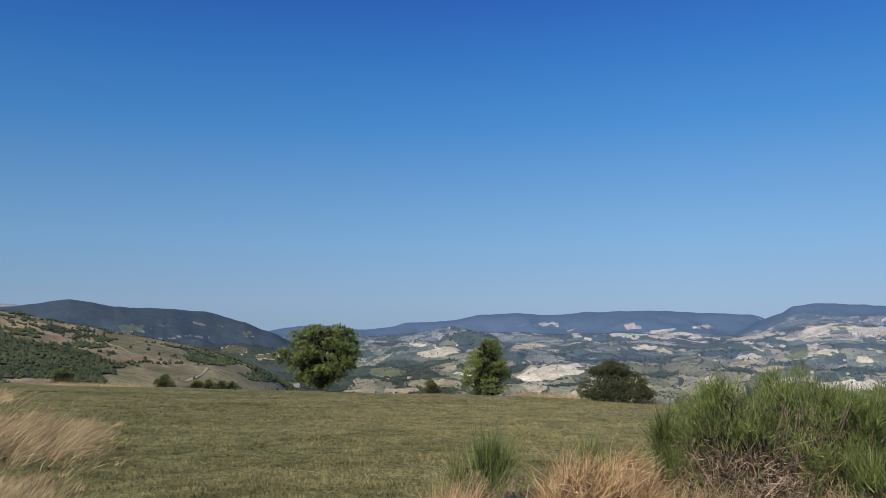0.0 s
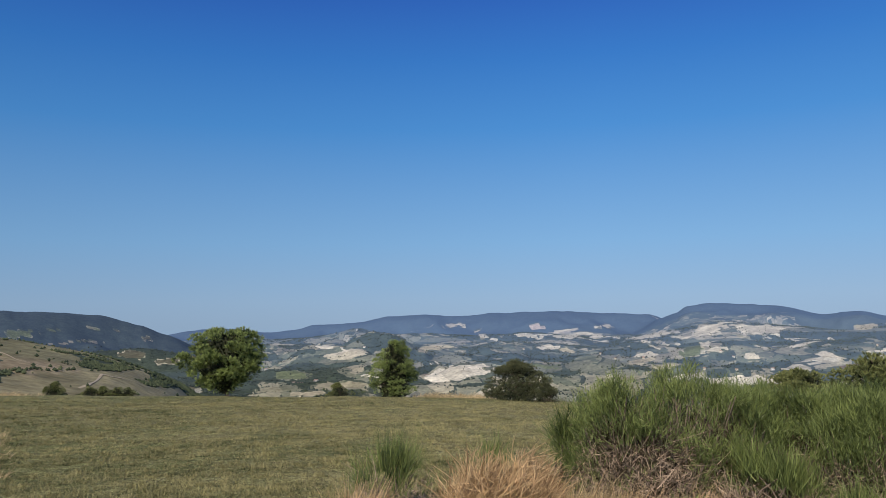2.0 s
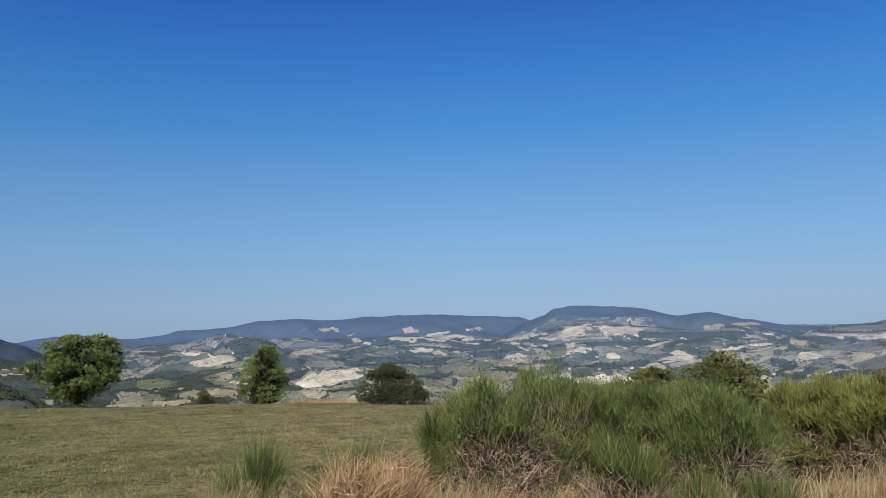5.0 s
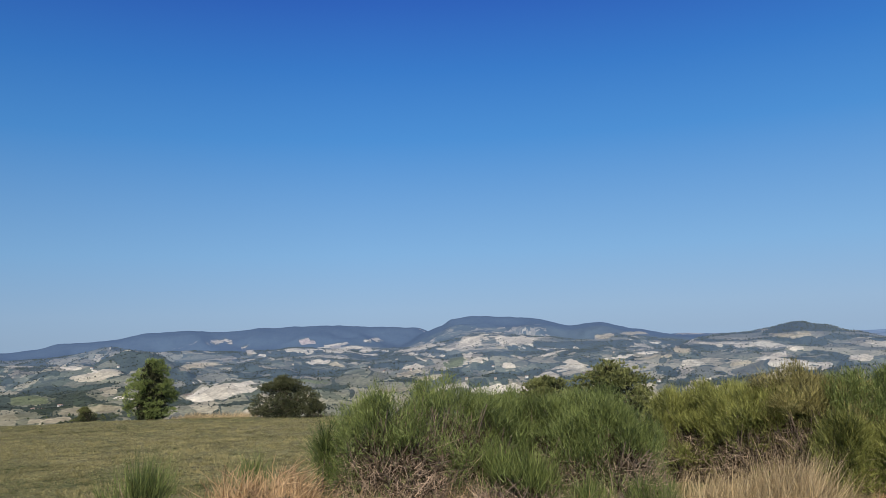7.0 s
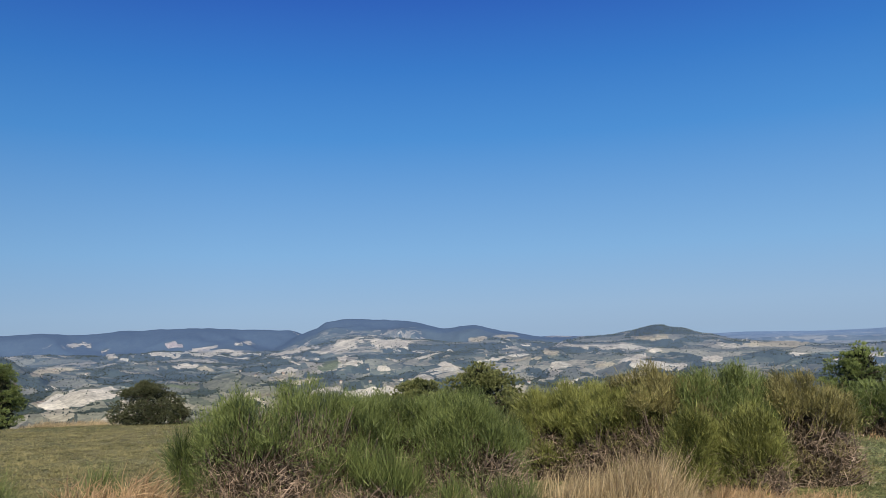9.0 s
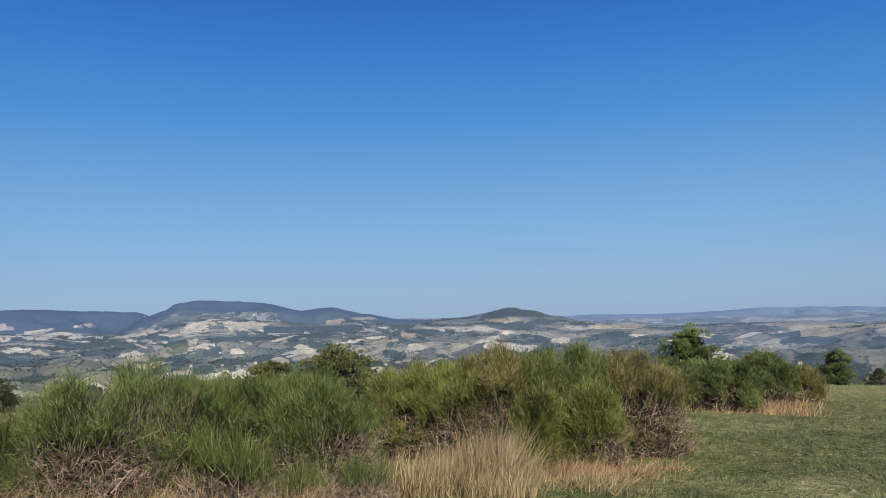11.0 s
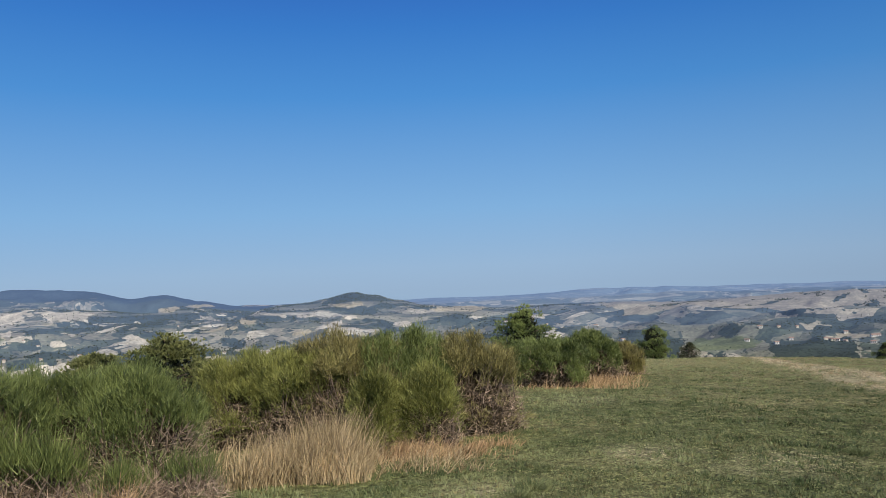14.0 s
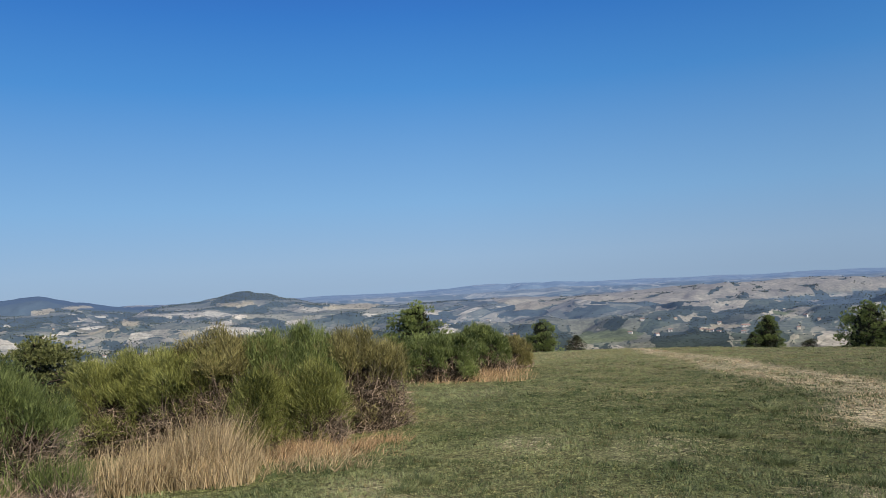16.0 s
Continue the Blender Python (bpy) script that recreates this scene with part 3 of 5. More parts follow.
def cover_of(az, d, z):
    """Real ground colours of turf, track, bare clay and scrub; where farm plots lie; how wooded; and the blue distance
    haze painted over far land.
    """
    x, y = d * np.sin(np.radians(az)), d * np.cos(np.radians(az))
    out, farm = np.zeros((*x.shape, 3)), np.ones(x.shape)
    out[:] = (0.25, 0.24, 0.15)
    u, v = view_plan(az, d, z)
    far = az + 2.0 * fbm(x, y, 260.0, 47, 3)
    near_hill = np.exp(-((az - 28) / 5.5) ** 4 - ((d - 2850) / 330) ** 4)
    pale = 0.06 - 0.11 * smooth((8 - far) / 4) + 0.12 * smooth((far - 9) / 3) * smooth((62 - far) / 4) * smooth((d - 2200) / 200) + 0.36 * near_hill + 0.05 * smooth((far - 36) / 3) * smooth((58 - far) / 4) * smooth((d - 2300) / 200)
    pale = pale + 0.34 * np.exp(-((az - 17) / 4.5) ** 2) * smooth((d - 2700) / 200) + 0.14 * (fbm(u, v, 260.0, 72, 2))
    rise = np.gradient(z, axis=0) / np.gradient(d, axis=0)
    pale = pale * (0.2 + 0.8 * smooth(rise / 0.14)) - 0.06 * smooth((0.06 - rise) / 0.1)   # stubble kept to slopes facing the eye, so flats don't streak in the camera's view
    pale = pale * 0.5 - 0.03
    el = elevation(d, z)
    brown = brown_hill(az, d, el)
    farm[brown] = 0
    out[brown] = (np.array((0.375, 0.335, 0.235)) * (1 + 0.22 * fbm(u, v, 150.0, 73, 3))[..., None])[brown]
    spur = (az + 0.8 * fbm(x, y, 120.0, 48, 2) < -10.5) & (d < 1250)
    farm[spur] = 0
    scrub = np.array((0.29, 0.235, 0.14)) * (1 + 0.4 * fbm(x, y, 22.0, 83, 4) + 0.25 * fbm(az * 4, el * 40, 9.0, 86, 3))[..., None]
    below = spur_crest(az) - el
    grazed = (smooth((az + 24.2) / 0.8) * smooth((1.0 - below) / 0.15))[..., None]
    scrub = scrub * (1 - grazed) + np.array((0.205, 0.19, 0.10)) * (1 + 0.25 * fbm(x, y, 60.0, 84, 3))[..., None] * grazed
    meadow = (smooth((-2.75 - el) / 0.15) * smooth((az + 25.5) / 1.0))[..., None]
    scrub = scrub * (1 - meadow) + np.array((0.235, 0.21, 0.115)) * (1 + 0.2 * fbm(x, y, 50.0, 85, 3))[..., None] * meadow
    out[spur] = scrub[spur]
    bare = (az < -22) & (d > 2900)
    farm[bare] = 0
    out[bare] = (0.36, 0.31, 0.22)
    depth, soil = named_plots(az, d, z)
    plot = (depth > -0.3) & ~brown
    out = np.where(plot[..., None], soil, out)
    w = woods_at(x, y, az, d, z)
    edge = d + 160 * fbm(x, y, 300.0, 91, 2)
    # share of painted haze, growing with distance
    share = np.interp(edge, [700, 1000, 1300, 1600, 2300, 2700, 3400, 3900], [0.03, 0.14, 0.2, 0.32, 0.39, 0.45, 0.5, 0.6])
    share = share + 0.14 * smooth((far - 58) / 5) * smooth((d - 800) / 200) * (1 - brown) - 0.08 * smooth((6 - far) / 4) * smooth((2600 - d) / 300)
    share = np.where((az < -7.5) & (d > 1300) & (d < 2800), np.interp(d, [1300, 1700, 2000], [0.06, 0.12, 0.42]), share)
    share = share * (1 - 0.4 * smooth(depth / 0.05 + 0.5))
    haze = np.zeros((*x.shape, 4))
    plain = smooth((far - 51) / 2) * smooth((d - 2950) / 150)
    haze[..., :3] = np.array((0.14, 0.22, 0.34)) * (1 - plain)[..., None] + np.array((0.20, 0.31, 0.455)) * plain[..., None]
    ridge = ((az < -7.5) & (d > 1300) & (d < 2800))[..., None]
    haze[..., :3] = np.where(ridge, (0.062, 0.105, 0.195), np.where(((d > 3760) & (far < 44))[..., None], (0.115, 0.195, 0.345), haze[..., :3]))
    haze[..., 3] = share * (1 - plain) + np.interp(d, [3000, 4500], [0.55, 0.86]) * plain
    quarry = (((az - 13.68) / 0.68) ** 2 + ((el + 0.5 + 0.06 * fbm(az, el * 2, 0.3, 96, 2)) / 0.42) ** 2 < 1) & (el > -0.55) & (d > 3500)
    out[quarry], farm[quarry], w[quarry], haze[quarry, 3] = (0.48, 0.41, 0.36), 0, -1, 0.36
    # the mown field
    brow = np.interp(az, BROW_AZ, BROW_D)
    dry = smooth(0.5 + 0.28 * fbm(x, y, 1.5, 93, 4) + 0.15 * fbm(x, y, 12.0, 94, 2) + np.interp(az, [-180, -120, -34, -5, 20, 40], [-0.24, -0.15, -0.12, 0.12, 0.25, -0.24]) + 0.55 * smooth((d - 9) / 28) * smooth((az - 30) / 20))
    turf = np.array((0.12, 0.135, 0.047)) * (1 - dry)[..., None] + np.array((0.25, 0.225, 0.10)) * dry[..., None]
    turf = turf * np.interp(az, [28, 50, 75, 90], [1.0, 1.15, 1.1, 0.8])[..., None]
    track = np.clip(track_at(az, d, x, y) + 0.6 * spots_at(x, y), 0, 1)[..., None]
    turf = turf * (1 - 0.85 * track) + np.array((0.58, 0.49, 0.30)) * 0.85 * track
    out = np.where((d < brow + 25)[..., None], turf, out)
    return out, farm, w, haze, np.stack([u, v, pale], -1), depth


# ---------------------------------------------------------------- mesh helpers
def mesh_of(name, verts, tris=None, quads=None, smooth_shade=True):
    me = bpy.data.meshes.new(name)
    verts = np.asarray(verts, np.float32)
    me.vertices.add(len(verts))
    me.vertices.foreach_set("co", verts.ravel())
    parts_ = [np.asarray(f, np.int32) for f in (tris, quads) if f is not None and len(f)]
    loops = np.concatenate([f.ravel() for f in parts_])
    sizes = np.concatenate([np.full(len(f), f.shape[1], np.int32) for f in parts_])
    me.loops.add(len(loops))
    me.loops.foreach_set("vertex_index", loops)
    me.polygons.add(len(sizes))
    me.polygons.foreach_set("loop_start", np.concatenate([[0], np.cumsum(sizes)[:-1]]).astype(np.int32))
    me.polygons.foreach_set("use_smooth", np.full(len(sizes), smooth_shade))
    me.update(calc_edges=True)
    me.validate()
    return me


def part(name, me, material, parent=None, label=""):
    ob = new(name, me)
    if material:
        me.materials.append(material)
    ob.parent = parent
    return tagged(ob, label)


def thing(name, at, label, category, group=""):
    ob = new(name)
    ob.location = at
    ob.empty_display_size = 0.2
    return tagged(ob, label, category, group)


def set_tone(me, values):
    """Lays one tone, 0 to 1, on each corner point of the mesh."""
    me.attributes.new("tone", "FLOAT", "POINT").data.foreach_set("value", np.clip(values, 0, 1).astype(np.float32))
    return me


def unit3(v):
    return v / np.maximum(np.linalg.norm(v, axis=-1, keepdims=True), 1e-9)


def spikes(root, way, length, width, bend, rng, joints=2):
    """Many thin tapered three-sided blades: from root along way, bent by the vectors bend towards their tips."""
    n = len(root)
    way = unit3(way)
    a = unit3(np.cross(way, rng.normal(size=(n, 3))))
    b = np.cross(way, a)
    rings = []
    for k in range(joints):
        f = k / joints
        centre = root + way * (length * f)[:, None] + bend * (f * f)
        r = (width * (1 - 0.55 * f))[:, None] * 0.5
        for q in range(3):
            rings.append(centre + r * (a * math.cos(q * 2.0944) + b * math.sin(q * 2.0944)))
    rings.append(root + way * length[:, None] + bend)
    verts = np.stack(rings, 1).reshape(-1, 3)
    step = 3 * joints + 1
    faces = []
    for k in range(joints - 1):
        for q in range(3):
            i, j = 3 * k + q, 3 * k + (q + 1) % 3
            faces += [(i, j, j + 3), (i, j + 3, i + 3)]
    top = 3 * (joints - 1)
    faces += [(top + q, top + (q + 1) % 3, 3 * joints) for q in range(3)]
    tris = (np.array(faces)[None] + (np.arange(n) * step)[:, None, None]).reshape(-1, 3)
    return verts, tris


def blades(root, way, length, width, rng):
    """Many flat pointed leaves, each one triangle."""
    way = unit3(way)
    side = unit3(np.cross(way, rng.normal(size=way.shape))) * (width * 0.5)[:, None]
    v = np.stack([root - side, root + side, root + way * length[:, None]], 1).reshape(-1, 3)
    return v, np.arange(len(v)).reshape(-1, 3)


def tubes(lines, radii, sides=5):
    """Round limbs along polylines (each k points) with a radius at each point."""
    verts, quads, tris, base = [], [], [], 0
    for line, rad in zip(lines, radii):
        line = np.asarray(line, float)
        k = len(line)
        t = unit3(np.gradient(line, axis=0))
        a = unit3(np.cross(t, (0.31, 0.87, 0.38)))
        b = np.cross(t, a)
        for q in range(sides):
            w = 2 * math.pi * q / sides
            verts.append(line + np.asarray(rad)[:, None] * (a * math.cos(w) + b * math.sin(w)))
        for q in range(sides):
            p = (q + 1) % sides
            i = np.arange(k - 1)
            quads.append(base + np.stack([q * k + i, p * k + i, p * k + i + 1, q * k + i + 1], 1))
        tris += [(base + q * k + k - 1, base + ((q + 1) % sides) * k + k - 1, base + k - 1) for q in range(1, sides - 1)]
        base += sides * k
    return np.concatenate(verts), np.array(tris), np.concatenate(quads)


# ---------------------------------------------------------------- the ground, one sheet to the horizon
cols = np.concatenate([np.arange(-180, -36, 3.0), np.arange(-36, 98, 0.15), np.arange(98, 180, 3.0)])
rows_d = np.concatenate([np.geomspace(0.4, 60, 60), np.geomspace(60, 600, 50)[1:], np.geomspace(600, 4780, 260)[1:]])
AZ, D = np.meshgrid(cols, rows_d)
Z = terrain(AZ, D)
X, Y = D * np.sin(np.radians(AZ)), D * np.cos(np.radians(AZ))
nc, nr = len(cols), len(rows_d)
gi = np.arange(nr - 1)[:, None] * nc + np.arange(nc)[None]
gj = np.arange(nr - 1)[:, None] * nc + (np.arange(nc)[None] + 1) % nc
quads = np.stack([gi, gj, gj + nc, gi + nc], -1).reshape(-1, 4)[:, ::-1]
verts = np.concatenate([np.stack([X, Y, Z], -1).reshape(-1, 3), [[0, 0, float(Z[0].mean())]]])
hub = [(nr * nc, (k + 1) % nc, k) for k in range(nc)]
me = mesh_of("ground", verts, np.array(hub), quads)
beyond = ((D - np.interp(AZ, BROW_AZ, BROW_D)) > 26)[:-1].ravel()
out, farm, wooded, haze, plan, depth = cover_of(AZ, D, Z)


def lay(name, kind, field, values, middle):
    data = me.attributes.new(name, kind, "POINT").data
    data.foreach_set(field, np.append(values.astype(np.float32).ravel(), np.float32(middle)))


lay("farm", "FLOAT", "value", farm, 0)
lay("named", "FLOAT", "value", depth, -1)
lay("wooded", "FLOAT", "value", wooded, -1)
lay("plot", "FLOAT_VECTOR", "vector", plan, [0, 0, 0])
lay("haze", "FLOAT_COLOR", "color", haze, [0, 0, 0, 0])
lay("cover", "FLOAT_COLOR", "color", np.concatenate([out, np.ones((*out.shape[:2], 1))], -1), [0.15, 0.14, 0.06, 1])
ground = part("ground", me, M_TURF)
me.materials.append(M_LAND)
me.polygons.foreach_set("material_index", np.concatenate([np.zeros(len(hub)), beyond]).astype(np.int32))
tagged(ground, "mown field falling to a hazy valley of farm plots, woods and hills", "ground", kind="structure")
del AZ, D, X, Y, out, farm, wooded, haze, plan, depth


def reach(az, el):
    """How far off the hillside first rises to that elevation."""
    d = np.geomspace(130, 900, 900)
    return float(d[np.argmax(elevation(d, terrain(np.full(d.shape, az), d)) >= el)])


def dirt_track(name, bearings, distances, wide, label):
    """A beaten track laid over the hillside."""
    f = np.linspace(0, 1, 40)
    az, d = np.interp(f, np.linspace(0, 1, len(bearings)), bearings), np.interp(f, np.linspace(0, 1, len(distances)), distances)
    mid = np.stack([d * np.sin(np.radians(az)), d * np.cos(np.radians(az))], 1)
    along = unit3(np.concatenate([np.gradient(mid, axis=0), np.zeros((40, 1))], 1))
    across = np.stack([-along[:, 1], along[:, 0]], 1) * wide / 2 * (1 + 0.3 * np.sin(9 * f))[:, None]
    sides = []
    for k in (-1, 0, 1):
        p = mid + k * across
        sides.append(np.concatenate([p, (terrain(np.degrees(np.arctan2(p[:, 0], p[:, 1])), np.hypot(p[:, 0], p[:, 1])) + 0.25 + 0.06 * (k == 0))[:, None]], 1))
    i = np.arange(39)
    quads = np.concatenate([np.stack([i + 40 * k, i + 1 + 40 * k, i + 41 + 40 * k, i + 40 + 40 * k], 1)[:, ::-1] for k in (0, 1)])
    tagged(part(name, mesh_of(name, np.concatenate(sides), None, quads), M_DIRT), label, "track", kind="structure")


M_DIRT = wood("beaten_earth", (0.36, 0.29, 0.18), (0.50, 0.41, 0.27), 0.4)
dirt_track("track", [-18.25, -17.7, -17.3, -17.0, -16.87], [reach(-18.25, -3.97), reach(-17.7, -3.8), reach(-17.3, -3.6), reach(-17.0, -3.3), reach(-16.87, -3.1)], 1.3, "pale beaten track over the hillside meadow")
dirt_track("track", [-16.87, -16.3, -15.5], [reach(-16.87, -3.1), reach(-16.3, -3.3), reach(-15.5, -3.45)], 1.2, "pale beaten track over the hillside meadow")
dirt_track("track", [-24.1, -23.0, -22.0, -20.3, -19.2], [reach(-24.1, -0.95), reach(-23, -1.45), reach(-22, -1.95), reach(-20.3, -2.5), reach(-19.2, -2.85)], 1.3, "pale beaten track over the brown slope")


# ---------------------------------------------------------------- woods and single trees of the valley
def octa():
    v = np.array([(1, 0, 0), (0, 1, 0), (-1, 0, 0), (0, -1, 0), (0, 0, 1), (0, 0, -1)], float)
    return v, np.array([(0, 1, 4), (1, 2, 4), (2, 3, 4), (3, 0, 4), (1, 0, 5), (2, 1, 5), (3, 2, 5), (0, 3, 5)])


def dome():
    v, f = octa()
    return v[:5] - np.array((0, 0, 0.35)) * (np.arange(5) < 4)[:, None], f[:4]


def woods():
    rng = np.random.default_rng(5)
    sets = []
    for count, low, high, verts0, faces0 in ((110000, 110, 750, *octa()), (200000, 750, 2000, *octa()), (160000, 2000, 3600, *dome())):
        az = np.where(rng.random(count) < (0.6 if high < 800 else 0.1), rng.uniform(-36, -9, count), rng.uniform(-12, 97, count))
        d = np.exp(rng.uniform(np.log(low), np.log(high), count))
        x, y = d * np.sin(np.radians(az)), d * np.cos(np.radians(az))
        brow = np.interp(az, BROW_AZ, BROW_D)
        z = terrain(az, d)
        w = woods_at(x, y, az, d, z) + 0.15 * fbm(x, y, 30.0, 49, 2)
        keep = (w > 0) & (rng.random(count) < (0.95 if high < 800 else 0.5)) | (w > -0.28) & (w < 0) & (az > -10.5) & (rng.random(count) < 0.22) | (w > -0.9) & (rng.random(count) < np.where(az < -10.5, 0.012, 0.035)) | (w < -0.9) & (d > 650) & (rng.random(count) < np.where(d > 2000, 0.05, 0.015))
        hedge = plots(x, y, 55.0, 61)
        keep |= (hedge[2] < 4.0) & (hedge[0] < 0.8) & (w > -0.9) & (d > 650) & (rng.random(count) < 0.5)
        keep &= ~((az > 66) & (d > 1950) & (w < -0.25)) & ~((az < -10) & (d > 2000)) & ~((az < -10) & (d > 1250) & (w < -0.9))
        keep &= (d > brow + 60) & ~((az > -10) & (d < 450)) & ~((az > 52) & (d > 2900))
        x, y, d, az, z = (a[keep][:(18000 if high < 800 else 29000)] for a in (x, y, d, az, z))
        n = len(x)
        r = rng.uniform(0.9, 2.0, n) * np.interp(d, [110, 400, 800, 2000, 3500], [0.4, 0.62, 0.72, 1.05, 1.6]) * np.where((az > 60) & (d < 2000), 0.55, 1.0)
        shape = verts0[None] * rng.uniform(0.65, 1.3, (n, len(verts0), 1)) * np.stack([r, r, r * rng.uniform(0.8, 1.3, n)], 1)[:, None]
        sets.append(((shape + np.stack([x, y, z + 0.5 * r], 1)[:, None]).reshape(-1, 3), (faces0[None] + (np.arange(n) * len(verts0))[:, None, None]).reshape(-1, 3)))
    for (verts, tris), name, leaf, label in zip(sets, ("hillside_woods", "valley_woods", "far_woods"), (M_WOODS, M_WOODS_FAR, M_WOODS_HAZE), ("dark green scrub and oak woods on the near hillside", "hedges, olive trees and woods across the valley", "dark specks of hedges and trees on the far hills")):
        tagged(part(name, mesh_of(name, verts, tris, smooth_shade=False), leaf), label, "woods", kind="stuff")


woods()


# ---------------------------------------------------------------- farmhouses and villages
def plain(name, colour, rough=0.8):
    m, n, l, b = nodes_of(name)
    tc, no, mr, mu = (n.new("ShaderNode" + k) for k in ("TexCoord", "TexNoise", "MapRange", "VectorMath"))
    no.inputs["Scale"].default_value, no.inputs["Detail"].default_value = 0.7, 5.0
    mr.inputs["To Min"].default_value, mr.inputs["To Max"].default_value = 0.75, 1.2
    mu.operation = "MULTIPLY"
    mu.inputs[0].default_value = colour
    l.new(tc.outputs["Object"], no.inputs["Vector"]), l.new(no.outputs["Fac"], mr.inputs["Value"]), l.new(mr.outputs[0], mu.inputs[1])
    l.new(mu.outputs[0], b.inputs["Base Color"])
    b.inputs["Roughness"].default_value = rough
    return m


M_PLASTER, M_CREAM = plain("white_plaster", (0.68, 0.67, 0.64)), plain("cream_plaster", (0.62, 0.57, 0.48))
M_TILE, M_PANE = plain("terracotta_tiles", (0.36, 0.25, 0.20)), plain("dark_window", (0.05, 0.06, 0.08), 0.2)


def box_mesh(name, x0, x1, y0, y1, z0, z1):
    v = [(x, y, z) for z in (z0, z1) for y in (y0, y1) for x in (x0, x1)]
    return mesh_of(name, v, None, np.array([(0, 2, 3, 1), (4, 5, 7, 6), (0, 1, 5, 4), (2, 6, 7, 3), (0, 4, 6, 2), (1, 3, 7, 5)]), False)


def house(name, wide, deep, high, wall, label, category="house"):
    wide, deep, high = wide * 0.38, deep * 0.38, high * 0.4
    ob = thing(name, (0, 0, 0), label, category, "houses in the valley")
    part("wall", box_mesh("wall", -wide / 2, wide / 2, -deep / 2, deep / 2, -2, high), wall, ob)
    o, r, rise = 0.35, 0.2, deep * 0.2
    v = [(x, y, z) for x in (-wide / 2 - o, wide / 2 + o) for y, z in ((-deep / 2 - o, high - 0.1), (0, high + rise), (deep / 2 + o, high - 0.1), (deep / 2 + o, high + r - 0.1), (0, high + rise + r), (-deep / 2 - o, high + r - 0.1))]
    q = [(k, (k + 1) % 6, (k + 1) % 6 + 6, k + 6) for k in range(6)] + [(0, 5, 4, 1), (1, 4, 3, 2), (6, 7, 10, 11), (7, 8, 9, 10)]
    part("roof", mesh_of("roof", v, None, np.array(q)[:, ::-1], False), M_TILE, ob, "low terracotta roof")
    for x in np.arange(-wide / 2 + 0.9, wide / 2 - 0.4, 1.8):
        for z in ((0.5, 1.7) if high > 2.4 else (0.7,)):
            part("window", box_mesh("window", x - 0.3, x + 0.3, -deep / 2 - 0.06, -deep / 2 + 0.1, z, z + 0.7), M_PANE, ob)
    return ob


def seat(az, el):
    """The first land at that bearing which reaches the elevation el, beyond the brow."""
    d = np.geomspace(950, 4200, 1500)
    z = terrain(np.full(d.shape, az), d)
    up = np.degrees(np.arctan2(z - 1.6, d))
    k = int(np.argmax(up >= el))
    return d[k] * math.sin(radians(az)), d[k] * math.cos(radians(az)), z[k]


def settle():
    rng = np.random.default_rng(12)
    kinds = [house("farmhouse", 13, 9, 6.2, M_PLASTER, "white farmhouse with a terracotta roof in the valley"), house("farmhouse", 10, 8, 5.6, M_CREAM, "cream farmhouse with a terracotta roof in the valley"), house("barn", 26, 11, 5.0, M_PLASTER, "long white farm building in the valley", "barn")]
    sites = [(-3.6, -4.25), (-3.2, -4.3), (-4.1, -4.2), (-2.5, -4.1), (59.5, -2.6), (59.9, -2.65), (66.0, -3.1), (62.5, -2.9), (41.2, -4.0), (42.0, -4.05), (39.0, -3.9), (25.3, -3.45), (27.4, -3.5), (88.6, -3.9), (90.2, -4.5), (84.0, -4.2), (82.3, -4.0), (79.0, -4.4)]
    sites += [(a, e) for a, e in zip(rng.uniform(80.5, 85.5, 9), rng.uniform(-5.4, -5.15, 9))] + [(a, e) for a, e in zip(rng.uniform(86, 93, 9), rng.uniform(-5.2, -3.4, 9))]
    sites += [(a, e) for a, e in zip(rng.uniform(-7, 40, 16), rng.uniform(-3.6, -1.6, 16))] + [(a, e) for a, e in zip(rng.uniform(64, 80, 8), rng.uniform(-4.8, -3.0, 8))]
    x, y, z = seat(0.45, -0.45)
    house("tower", 7, 7, 17, M_PLASTER, "small white tower on a wooded hilltop", "tower").matrix_basis = pose(x, y, z, 0, 0, 12)
    for k, (az, el) in enumerate(sites):
        x, y, z = seat(az, el)
        which = 2 if el in (-2.6, -3.1, -4.2) else int(rng.random() < 0.35)
        m = pose(x, y, z, 0, 0, -az + rng.uniform(-35, 35))
        if k < 3:
            kinds[(2, 0, 1)[k]].matrix_basis = m
        else:
            copy_thing(kinds[which], m)


settle()


